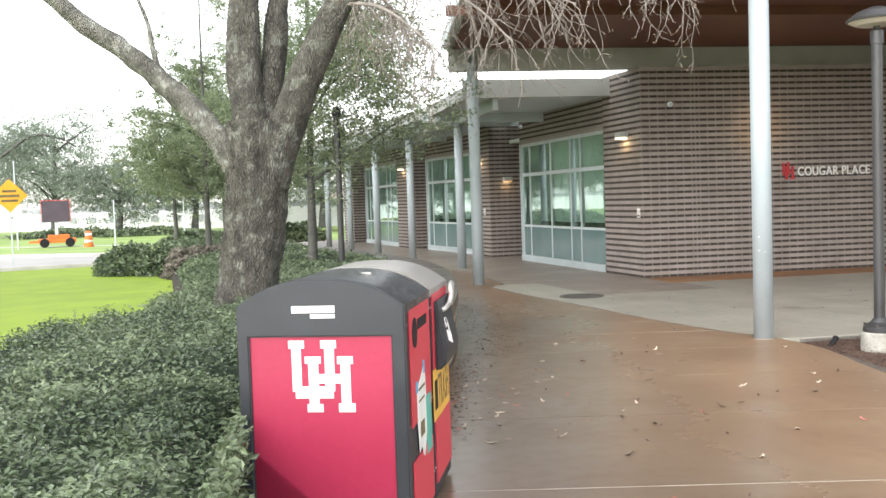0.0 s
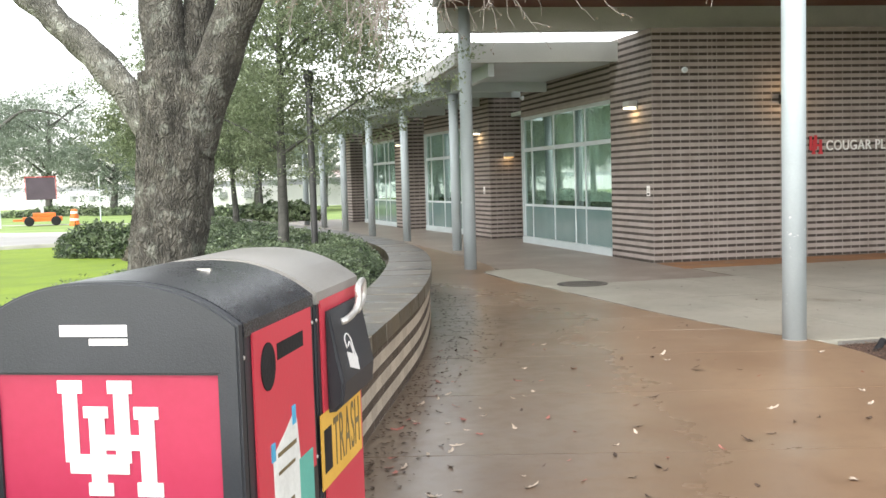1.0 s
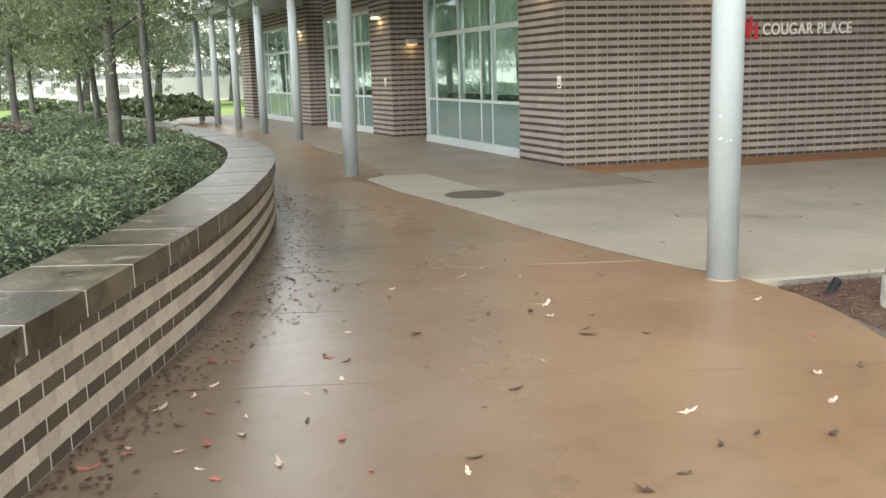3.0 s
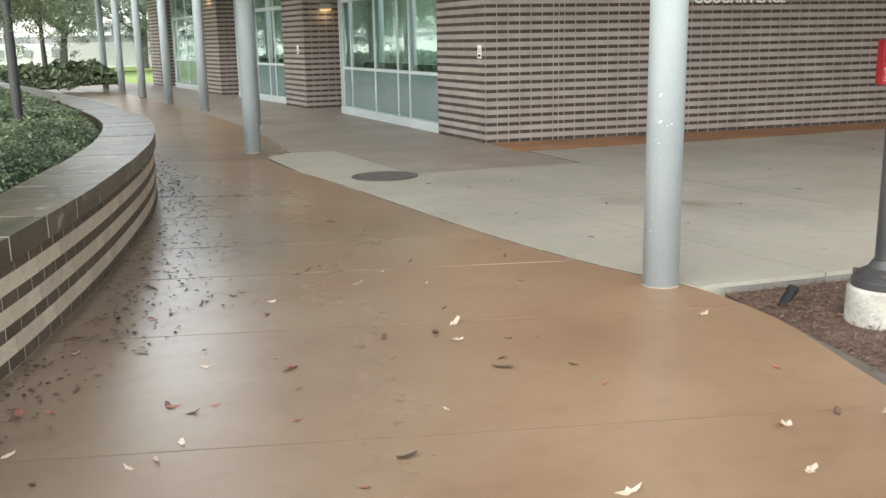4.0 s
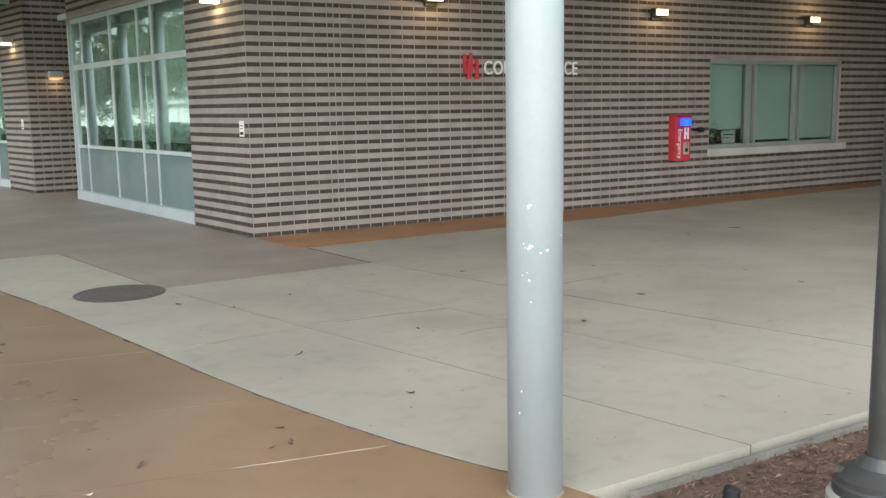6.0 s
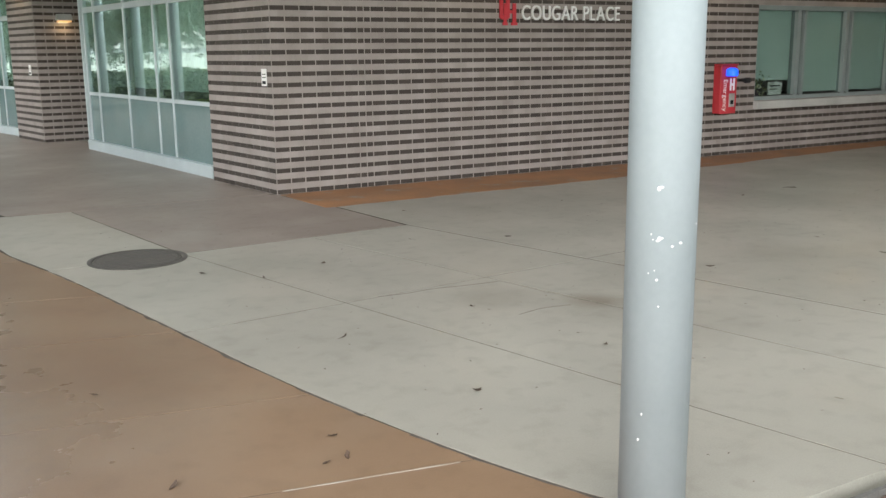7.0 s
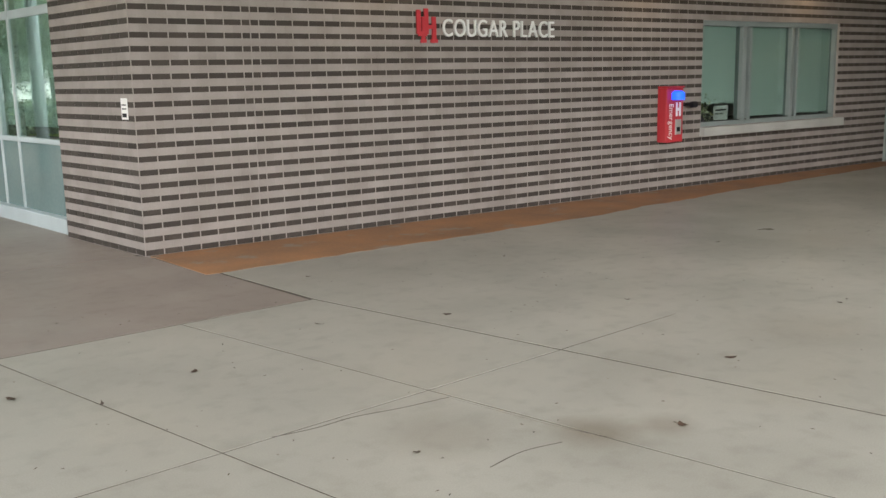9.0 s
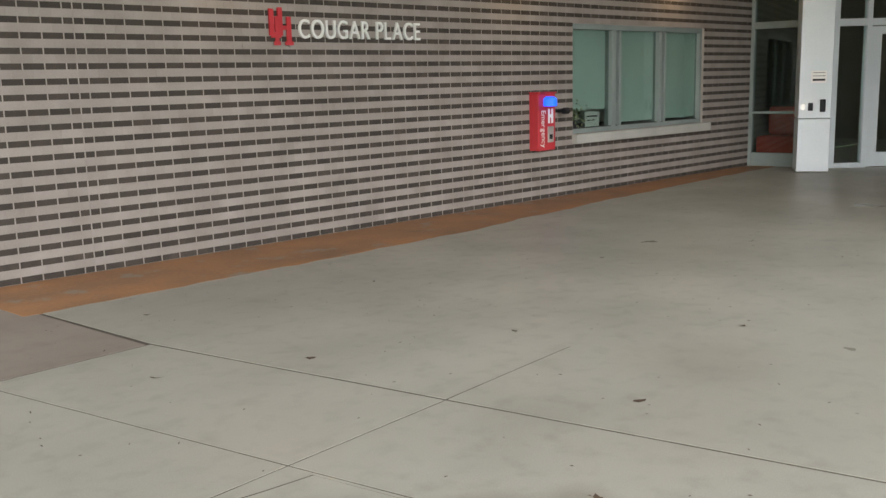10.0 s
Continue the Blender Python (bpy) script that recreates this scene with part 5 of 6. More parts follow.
# bare wide boughs of the farthest oaks
far_bare = thing("tree", "leafless oak with a long bare bough beyond the road", "tree", pose(-17.0, 58, 0.27))
raw("trunk", *limb([(0, 0, 0), (0.1, 0, 2), (0.0, 0, 4.0), (0.6, 0, 5.6)], 0.28, 0.1, 6, 10), M["bark_young"], far_bare, smooth=True)
raw("bough", *limb([(0.0, 0, 4.0), (1.6, -0.3, 5.0), (3.0, -0.4, 5.9), (4.6, -0.5, 5.7), (5.4, -0.5, 5.2)], 0.14, 0.03, 6, 8), M["bark_young"], far_bare, smooth=True)
raw("bough", *limb([(0.0, 0, 4.2), (-1.2, 0, 5.4), (-2.6, 0, 5.8)], 0.12, 0.03, 6, 8), M["bark_young"], far_bare, smooth=True)

# trees across the street to the west and south, seen in the glass
for i, (x, y, h) in enumerate(((-10, 16, 7), (-13, 8, 7.5), (-9, 1, 7), (-15, 22, 7.5), (-5, -9, 7), (6, -12, 7.5), (14, -10, 7), (-18, 14, 8))):
    young_tree(x, y, 0.25 if x < -3 else -0.06, h, 2.8, 1.8, 3000, 0.24, "broad oak across the lawn", 0.2, 0.2, "hazed_leaf", "oaks across the lawn", 60 + i)

# ---- far side: wall, sign, message board, barrel ----
far_house = thing("far_building", "long low white building beyond the verge", "building", pose(0, 0, 0.27))
part("wall", prism([(-70, 92), (-22, 82), (-2.6, 66), (6, 64), (6, 66), (-2, 68.5), (-22, 86), (-70, 96)], 0, 1.35), M["far_wall"], far_house)
part("roof", prism([(-70, 92), (-22, 82.3), (-2.6, 66.4), (6, 64.4), (6, 66.4), (-2, 68.6), (-22, 86), (-70, 96)], 1.352, 1.75), M["far_roof"], far_house)
for i in range(9):
    x = -16 + i * 1.7
    y = 82 - (x + 22) * 16 / 19.4
    part("window", prism([(x - 0.25, y + 0.10), (x + 0.25, y - 0.28), (x + 0.24, y - 0.34), (x - 0.26, y + 0.04)], 0.55, 1.0), M["frame_dark"], far_house)
east_house = thing("far_building", "pale far building beyond the end of the walkway", "building", pose(0, 0, 0.0))
part("wall", prism([(-1, 74), (22, 70), (22, 72), (-1, 76)], 0, 2.6), M["far_wall"], east_house)
part("roof", prism([(-1.2, 73.8), (22.2, 69.8), (22.2, 72.2), (-1.2, 76.2)], 2.602, 2.9), M["far_roof"], east_house)
part("awning", prism([(2.5, 72.2), (8, 71.2), (8, 72.3), (2.5, 73.3)], 1.5, 2.0), M["red_panel"], east_house)
for i in range(5):
    x = 1 + 3.2 * i
    part("window", prism([(x, 73.6 - x * 0.174), (x + 1.2, 73.4 - x * 0.174), (x + 1.2, 73.9 - x * 0.174), (x, 74.1 - x * 0.174)], 0.7, 1.6), M["dark"], east_house)

road_sign = thing("road_sign", "orange diamond road-work sign on a thin post", "road sign", pose(-7.03, 26.3, 0.27, 0, 0, 14))
part("post", boxes((-0.022, 0.022, -0.015, 0.015, 0, 2.3)), M["steel"], road_sign)
bm = boxes((-0.31, 0.31, -0.02, -0.016, -0.31, 0.31), bevel=0.0)
bm.transform(Matrix.Translation((0, 0, 1.95)) @ Matrix.Rotation(radians(45), 4, "Y"))
plate = part("plate", bm, M["sign_orange"], road_sign, "orange diamond plate")
for w, za, zb in ((0.17, 2.04, 2.10), (0.24, 1.91, 1.98), (0.20, 1.79, 1.85)):
    part("print_bar", boxes((-w, w, -0.026, -0.022, za, zb)), M["print_brown"], plate)
part("lower_plate", boxes((-0.28, 0.28, -0.012, -0.008, 1.45, 1.72)), M["white"], road_sign)

board = thing("message_board", "towed message board with orange trailer and dark screen", "message board", pose(-9.5, 42.3, 0.28, 0, 0, 14))
part("trailer", boxes((-0.75, 0.75, -0.4, 0.4, 0.18, 0.36), (-0.35, 0.5, -0.3, 0.3, 0.36, 0.52), bevel=0.02), M["orange"], board)
part("drawbar", boxes((-1.1, -0.75, -0.04, 0.04, 0.2, 0.28)), M["orange"], board)
part("mast", boxes((-0.06, 0.06, -0.06, 0.06, 0.5, 2.0)), M["steel"], board)
scr = part("screen", boxes((-0.55, 0.55, -0.12, -0.04, 1.05, 1.95), bevel=0.02), M["screen"], board)
part("screen_frame", boxes((-0.585, -0.56, -0.14, 0.0, 1.0, 1.99), (0.56, 0.585, -0.14, 0.0, 1.0, 1.99), (-0.585, 0.585, -0.14, 0.0, 1.96, 1.99)), M["sign_red"], scr)
for sx in (-0.5, 0.5):
    bm = lathe([(0.17, -0.07), (0.19, -0.05), (0.19, 0.05), (0.17, 0.07)], 20)
    bm.transform(Matrix.Translation((sx, -0.42, 0.19)) @ Matrix.Rotation(radians(90), 4, "X"))
    part("wheel", bm, M["dark"], board)
barrel = thing("traffic_barrel", "orange traffic barrel with white bands", "traffic barrel", pose(-7.95, 40.9, 0.28))
part("barrel", lathe([(0.2, 0), (0.2, 0.1), (0.17, 0.12), (0.16, 0.4), (0.14, 0.42), (0.13, 0.62), (0.06, 0.66)], 20), M["orange"], barrel)
for z in (0.2, 0.48):
    part("band", lathe([(0.172 if z < 0.3 else 0.142, z), (0.17 if z < 0.3 else 0.14, z + 0.09)], 20), M["white"], barrel)
for x, y, h in ((-6.5, 38.6, 1.9), (-10.6, 40.5, 3.6), (-4.4, 44, 2.8)):
    p = thing("utility_pole", "thin grey pole on the verge", "pole", pose(x, y, 0.27))
    part("shaft", lathe([(0.03, 0), (0.022, h)], 10), M["steel"], p)

# ---- lamp posts ----
def street_lamp(x, y, z, r, h, big, label):
    l = thing("street_lamp", label, "lamp post", pose(x, y, z))
    if big:
        part("footing", lathe([(0.185, 0), (0.19, 0.03), (0.187, 0.21), (0.178, 0.225)], 36), M["footing"], l, "chipped whitewashed concrete footing")
        part("base_flange", lathe([(0.168, 0.226), (0.168, 0.262), (0.160, 0.27), (0.160, 0.292), (0.135, 0.305), (0.09, 0.33), (0.064, 0.37)], 72), M["post"], l)
        for i in range(4):
            a = radians(45 + 90 * i)
            part("bolt", boxes((0.145 * math.cos(a) - 0.012, 0.145 * math.cos(a) + 0.012, 0.145 * math.sin(a) - 0.012, 0.145 * math.sin(a) + 0.012, 0.29, 0.312)), M["iron"], l)
        z0 = 0.33
    else:
        part("base_flange", lathe([(0.11, 0), (0.11, 0.06), (0.07, 0.16)], 24), M["post"], l)
        z0 = 0.1
    part("shaft", lathe([(r, z0), (r, h)], 48), M["post"], l)
    if big:
        part("neck", lathe([(r + 0.012, h - 0.14), (r + 0.012, h), (0.03, h + 0.02), (0.03, h + 0.12)], 28), M["post"], l)
        part("shade", lathe([(0.30, h + 0.10), (0.305, h + 0.12), (0.20, h + 0.20), (0.06, h + 0.25)], 32), M["post"], l)
        part("lens", lathe([(0.05, h + 0.05), (0.20, h + 0.06), (0.28, h + 0.098)], 32), M["lamp_white"], l)
    else:
        part("head", lathe([(0.07, h - 0.02), (0.085, h + 0.02), (0.085, h + 0.10), (0.06, h + 0.14), (0.02, h + 0.16)], 24), M["post"], l)
    return l


street_lamp(6.26, 9.13, -0.055, 0.056, 3.42, True, "dark grey lamp post on a whitewashed concrete footing in mulch")
street_lamp(1.02, 17.1, 0.36, 0.055, 2.95, False, "slim dark lamp post standing in the hedge bed")
uplight = thing("garden_uplight", "black tube garden spotlight lying in the mulch", "garden light", pose(5.98, 9.60, -0.03, 0, 58, 28))
part("tube", lathe([(0.026, -0.10), (0.03, -0.09), (0.03, 0.10), (0.034, 0.105), (0.034, 0.13), (0.028, 0.132)], 20), M["dark"], uplight)
part("stake", lathe([(0.012, -0.2), (0.012, -0.1)], 8), M["dark"], uplight)

# ---- pair of waste bins ----
BW, BD, BD_REAR = 0.86, 0.745, 0.66
BIN = pose(-0.245, 4.81, 0, 0, 0, -18)


def arch(w, z0, rise, x0=0.0, n=44, inset=0.0):
    """Top line of the arched hood from right to left."""
    pts = []
    for i in range(n + 1):
        t = i / n
        x = x0 + w - inset - (w - 2 * inset) * t
        u = 2 * t - 1
        pts.append((x, z0 + rise * (1 - abs(u) ** 2.6)))
    return pts


def extruded(outline_xz, y0, y1, bevel=0.0):
    bm = bmesh.new()
    a = [bm.verts.new((x, y0, z)) for x, z in outline_xz]
    b = [bm.verts.new((x, y1, z)) for x, z in outline_xz]
    k = len(a)
    fa, fb = bm.faces.new(a), bm.faces.new(b[::-1])
    for i in range(k):
        bm.faces.new((a[i], b[i], b[(i + 1) % k], a[(i + 1) % k]))
    bmesh.ops.recalc_face_normals(bm, faces=bm.faces)
    if bevel:
        bmesh.ops.bevel(bm, geom=list(fa.edges) + list(fb.edges), offset=bevel, segments=3, affect="EDGES")
    return bm


def plate_x(y0, y1, z0, z1, x=BW, t=0.004, back=0.004):
    return boxes((x - back, x + t, y0, y1, z0, z1))


def waste_bin(off, label, lid, second):
    deep = BD_REAR if second else BD
    b = thing("waste_bin", label, "waste bin", BIN @ pose(0, off, 0), group="pair of waste bins")
    body = part("body", extruded([(0.02, 0.03), (BW - 0.006, 0.03), (BW - 0.006, 1.2), (0.02, 1.2)], 0.02, deep - 0.01, 0.01), M["bin_black"], b)
    hood = part("hood", extruded([(0.0, 1.19)] + [(BW, 1.19)] + arch(BW, 1.235, 0.135), 0.0, deep - 0.004, 0.02), lid, b, "weathered arched plastic hood")
    part("plinth", boxes((0.04, BW - 0.04, 0.05, deep - 0.05, 0.0, 0.04)), M["dark"], b)
    for y, z in ((0.02, 1.13), (deep - 0.03, 1.13), (0.02, 0.62), (deep - 0.03, 0.62), (0.02, 0.2), (deep - 0.03, 0.2)):
        part("rivet", lathe([(0.008, 0), (0.006, 0.004)], 8), M["chrome"], b).matrix_basis = pose(BW - 0.005, y, z, 0, 90, 0)
    return b, hood


bin_a, hood_a = waste_bin(0.0, "black solar waste bin with crimson side panel and white emblem", M["bin_lid"], False)
# side facing along the walk: dark moulded surround and crimson panel
part("side_surround", extruded([(0.0, 0.03), (0.062, 0.03), (0.062, 1.085), (BW - 0.072, 1.085), (BW - 0.072, 0.03), (BW, 0.03), (BW, 1.235)] + arch(BW, 1.235, 0.135)[1:-1] + [(0.0, 1.235)], -0.03, 0.015, 0.008), M["bin_black"], bin_a)
side = part("side_panel", boxes((0.06, BW - 0.07, -0.012, 0.014, 0.04, 1.087)), M["crimson"], bin_a, "crimson vinyl panel")
bm = bmesh.new()
tri = [bm.verts.new(q) for q in ((0.062, -0.0135, 0.045), (0.60, -0.0135, 0.045), (0.062, -0.0135, 0.50))]
bm.faces.new(tri)
bmesh.ops.solidify(bm, geom=list(bm.faces), thickness=0.001)
part("deep_corner", bm, M["crimson_dark"], side)
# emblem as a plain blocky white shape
EM = [(0.261, 0.342, 1.026, 1.066), (0.276, 0.324, 0.81, 1.03), (0.290, 0.485, 0.775, 0.835), (0.426, 0.506, 1.026, 1.066), (0.445, 0.494, 0.81, 1.03), (0.343, 0.424, 0.95, 0.985),
      (0.36, 0.411, 0.71, 0.955), (0.509, 0.589, 0.947, 0.985), (0.525, 0.574, 0.71, 0.95), (0.40, 0.53, 0.85, 0.897), (0.349, 0.430, 0.706, 0.746), (0.51, 0.594, 0.706, 0.75)]
for i, (xa, xb, za, zb) in enumerate(EM):
    part("emblem_bar", boxes((xa, xb, -0.0155 - 0.00013 * i, -0.0122, za, zb)), M["white"], side)
for i, (xa, xb, za, zb) in enumerate(((0.29, 0.51, 1.205, 1.24), (0.385, 0.51, 1.178, 1.198))):
    part("name_bar", boxes((xa, xb, -0.0325, -0.029, za, zb)), M["white"], bin_a, "plain white maker's mark")
part("top_clip", boxes((0.55, 0.60, 0.40, 0.415, 1.355, 1.367)), M["chrome"], bin_a)
front_a = part("front_panel", plate_x(0.082, 0.68, 0.60, 1.195, t=0.003), M["red_panel"], bin_a, "faded red front panel")
# both openings are flat black plates; the dark inside is only their colour
part("slot", plate_x(0.295, 0.572, 1.07, 1.125, BW + 0.003, 0.002, 0.02), M["dark"], front_a)
bm = lathe([(0.066, 0.0), (0.066, 0.006)], 28)
bm.transform(Matrix.Translation((BW + 0.001, 0.203, 1.067)) @ Matrix.Rotation(radians(90), 4, "Y") @ Matrix.Diagonal((1.18, 1, 1, 1)))
part("round_opening", bm, M["dark"], front_a)
part("lower_panel", plate_x(0.082, 0.68, 0.08, 0.42, t=0.003), M["red_panel"], bin_a)
bm = bmesh.new()
bm.faces.new([bm.verts.new((BW + 0.0035, y + 0.05, z + 0.03)) for y, z in ((0.165, 0.73), (0.20, 0.75), (0.30, 0.79), (0.385, 0.83), (0.42, 0.80), (0.45, 0.62), (0.435, 0.47), (0.40, 0.40), (0.35, 0.345), (0.31, 0.36), (0.27, 0.42), (0.20, 0.40), (0.17, 0.55))])
bmesh.ops.recalc_face_normals(bm, faces=bm.faces)
bmesh.ops.solidify(bm, geom=list(bm.faces), thickness=-0.0016)
part("notice", bm, M["paper"], bin_a, "torn damp paper notice")
for q in ((0.26, 0.45, 0.75, 0.765), (0.26, 0.43, 0.69, 0.702), (0.29, 0.41, 0.50, 0.58)):
    part("print_bar", boxes((BW + 0.0052, BW + 0.0058, *q)), M["print_brown"], bin_a)
part("tape", plate_x(0.42, 0.455, 0.82, 0.885, BW + 0.004, 0.0025, 0.003), M["blue_tape"], bin_a)
part("tape", plate_x(0.20, 0.235, 0.75, 0.81, BW + 0.004, 0.0025, 0.003), M["blue_tape"], bin_a)
part("sticker", plate_x(0.48, 0.64, 0.36, 0.68, BW + 0.003, 0.0015, 0.003), M["teal_tape"], bin_a, "teal recycling sticker")

bin_b, hood_b = waste_bin(BD + 0.006, "black waste bin with pull-down hopper, metal handle and yellow label", M["bin_lid_tan"], True)
front_b = part("front_panel", plate_x(0.055, BD_REAR - 0.035, 0.10, 1.2, t=0.003), M["red_panel"], bin_b, "faded red front panel")
prof = [(BW + 0.004, 1.15), (BW + 0.02, 1.155), (BW + 0.055, 0.97), (BW + 0.075, 0.87), (BW + 0.066, 0.785), (BW + 0.035, 0.755), (BW + 0.004, 0.75)]
hop = extruded(prof, 0.10, 0.60, 0.012)
hopper = part("hopper", hop, M["bin_black"], bin_b, "dark pull-down hopper")
hv = [(BW + 0.03, 0.20, 1.03), (BW + 0.045, 0.23, 1.035), (BW + 0.05, 0.34, 1.05), (BW + 0.058, 0.385, 1.09), (BW + 0.055, 0.40, 1.145), (BW + 0.05, 0.49, 1.165), (BW + 0.05, 0.51, 1.145), (BW + 0.046, 0.50, 1.085), (BW + 0.052, 0.385, 1.05)]
hv = [(x, y + 0.04, z + 0.06) for x, y, z in hv]
raw("handle", *limb(hv, 0.0145, 0.0145, 5, 10), M["chrome"], hopper, "worn bare metal handle", smooth=True)


def on_hopper(y, z):
    y, z = y - 0.07, z + 0.06
    return (BW + 0.055 + (0.983 - z) * 0.2 + 0.001, y, z)


for k in range(6):
    y0, z0 = 0.292 + 0.021 * k, 0.850 - 0.006 * k
    raw("decal_bar", *limb([on_hopper(y0, z0 + 0.062), on_hopper(y0, z0)], 0.0034, 0.0034, 2, 6), M["white"], hopper)
for loop in ([(0.298, 0.925), (0.292, 0.965), (0.33, 0.98), (0.372, 0.955), (0.385, 0.905), (0.41, 0.86)],
             [(0.318, 0.93), (0.345, 0.945), (0.362, 0.92), (0.37, 0.88)]):
    raw("decal_outline", *limb([on_hopper(y, z) for y, z in loop], 0.003, 0.003, 4, 6), M["white"], hopper, smooth=True)
lab = part("yellow_label", plate_x(0.0, BD_REAR - 0.06, 0.47, 0.765, BW + 0.003, 0.002, 0.003), M["yellow"], bin_b, "yellow label with dark capitals")
strip = part("label_stripe", boxes((-0.002, 0.0, -0.001, 0.0, 0.0, 0.001)), M["yellow"], bin_b)
strip.matrix_basis = pose(BW + 0.0062, 0.16, 0.52, 0, 0, 90)
letters("TRASH", 0.20, M["print_brown"], strip, 0.0015, "letter", 0.40)
part("dark_square", plate_x(0.03, 0.13, 0.53, 0.70, BW + 0.005, 0.002, 0.003), M["dark"], bin_b)

# ---- fittings on the building ----
sign = thing("building_sign", "raised white metal letters with red emblem on brick", "sign", pose(10.60, 18.175, 1.985))
letters("COUGAR PLACE", 0.185, M["sign_white"], sign, 0.025, "letter", 1.63)
for xa, xb, za, zb in ((-0.35, -0.30, 0.02, 0.27), (-0.25, -0.20, 0.02, 0.285), (-0.33, -0.22, 0.0, 0.05), (-0.285, -0.245, -0.065, 0.20), (-0.15, -0.10, -0.065, 0.20), (-0.26, -0.12, 0.075, 0.115), (-0.30, -0.23, -0.07, -0.035), (-0.17, -0.08, -0.07, -0.035)):
    part("emblem_bar", boxes((xa, xb, -0.018 - 0.0004 * abs(za), 0.0, za, zb)), M["sign_red"], sign)

phone = thing("emergency_phone", "red wall-mounted emergency call box with blue beacon", "call box", pose(14.10, 18.193, 0.64))
part("housing", boxes((0, 0.34, -0.15, 0, 0, 0.71), bevel=0.012), M["sign_red"], phone)
part("hood", boxes((0.0, 0.34, -0.17, -0.002, 0.711, 0.73), bevel=0.004), M["sign_red"], phone)
bm = lathe([(0.085, 0), (0.088, 0.02), (0.085, 0.09), (0.05, 0.118)], 24)
part("beacon", bm, M["blue_light"], phone, "glowing blue beacon").matrix_basis = pose(0.17, -0.20, 0.555)
part("speaker_plate", boxes((0.18, 0.30, -0.156, -0.149, 0.10, 0.30), bevel=0.004), M["chrome"], phone)
part("call_button", boxes((0.21, 0.27, -0.163, -0.155, 0.14, 0.20), bevel=0.006), M["dark"], phone)
for q in ((0.19, 0.225, -0.154, -0.149, 0.34, 0.52), (0.255, 0.29, -0.154, -0.149, 0.34, 0.52), (0.225, 0.255, -0.153, -0.149, 0.41, 0.45)):
    part("white_mark", boxes(q), M["white"], phone)
rail = part("text_strip", boxes((-0.001, 0.0, -0.001, 0.0, 0.0, 0.001)), M["sign_red"], phone)
rail.matrix_basis = pose(0.06, -0.153, 0.50, 0, 90, 0)
letters("Emergency", 0.085, M["white"], rail, 0.003, "letter", 0.46, 0.6)
cam_b = thing("wall_camera", "small black bracket lamp beside the call box", "wall fitting", pose(14.66, 18.193, 1.12))
part("arm", boxes((-0.02, 0.02, -0.10, 0, -0.02, 0.02)), M["dark"], cam_b)
bm = lathe([(0.035, -0.05), (0.042, -0.03), (0.042, 0.05), (0.03, 0.06)], 16)
bm.transform(Matrix.Translation((0.02, -0.12, 0)) @ Matrix.Rotation(radians(90), 4, "Y"))
part("head", bm, M["dark"], cam_b)


def floodlight(m, label, group):
    s = thing("wall_lamp", label, "wall lamp", m, group=group)
    part("back_box", boxes((-0.09, 0.09, -0.05, 0, -0.09, 0.06), bevel=0.008), M["bronze"], s)
    part("head", extruded([(-0.13, -0.04), (0.13, -0.04), (0.13, 0.075), (-0.13, 0.075)], -0.15, -0.051, 0.01), M["bronze"], s)
    bm = boxes((-0.118, 0.118, -0.175, -0.151, -0.032, 0.062), bevel=0.008)
    part("lens", bm, M["warm_lens"], s, "glowing lens")
    d = bpy.data.lights.new("lamp_glow", "POINT")
    d.energy, d.color, d.shadow_soft_size = 2.0, (1.0, 0.66, 0.32), 0.05
    lamp = new("lamp_glow", d)
    lamp.matrix_world = m @ pose(0, -0.30, 0.01)
    return s


def sconce(m, lens, label, group, watt):
    s = thing("wall_lamp", label, "wall lamp", m, group=group)
    part("back_box", boxes((-0.09, 0.09, -0.03, 0, -0.07, 0.09), bevel=0.006), M["steel"], s)
    bm = extruded([(-0.14, -0.02), (0.14, -0.02), (0.12, 0.09), (-0.12, 0.09)], -0.20, -0.031, 0.012)
    part("hood", bm, M["fascia"], s)
    part("lens", boxes((-0.12, 0.12, -0.195, -0.04, -0.055, -0.021), bevel=0.01), lens, s, "glowing lens")
    d = bpy.data.lights.new("lamp_glow", "POINT")
    d.energy, d.color, d.shadow_soft_size = watt, (1.0, 0.72, 0.38), 0.06
    lamp = new("lamp_glow", d)
    lamp.matrix_world = m @ pose(0, -0.13, -0.14)
    return s


for x in (9.75, 13.76, 17.32):
    floodlight(pose(x, 18.193, 2.95 if x < 12 else 2.90), "lit dark wall floodlight with a warm lens on striped brick", "lamps on the south wall")
for (nw, sw), t in ((PIERS[0], 0.62), (PIERS[1], 0.55), (PIERS[2], 0.55)):
    a = math.degrees(math.atan2(sw[1] - nw[1], sw[0] - nw[0]))
    x, y = nw[0] + (sw[0] - nw[0]) * t, nw[1] + (sw[1] - nw[1]) * t
    sconce(pose(x, y, 2.92, 0, 0, a) @ pose(0, -0.006, 0), M["warm_lens_small"], "dim wall lamp under the walkway canopy", "lamps on the piers", 0.9)
for (nw, sw), t in ((PIERS[0], 0.90), (PIERS[1], 0.72)):
    a = math.degrees(math.atan2(sw[1] - nw[1], sw[0] - nw[0]))
    x, y = nw[0] + (sw[0] - nw[0]) * t, nw[1] + (sw[1] - nw[1]) * t
    n = thing("wall_notice", "small white notice fixed to the brick pier", "notice", pose(x, y, 1.235, 0, 0, a))
    part("plate", boxes((-0.06, 0.06, -0.012, -0.0065, 0, 0.19)), M["white"], n)
    for q in ((0.02, 0.055), (0.09, 0.10), (0.125, 0.135)):
        part("print_bar", boxes((-0.042, 0.042, -0.0145, -0.0125, *q)), M["dark"], n)
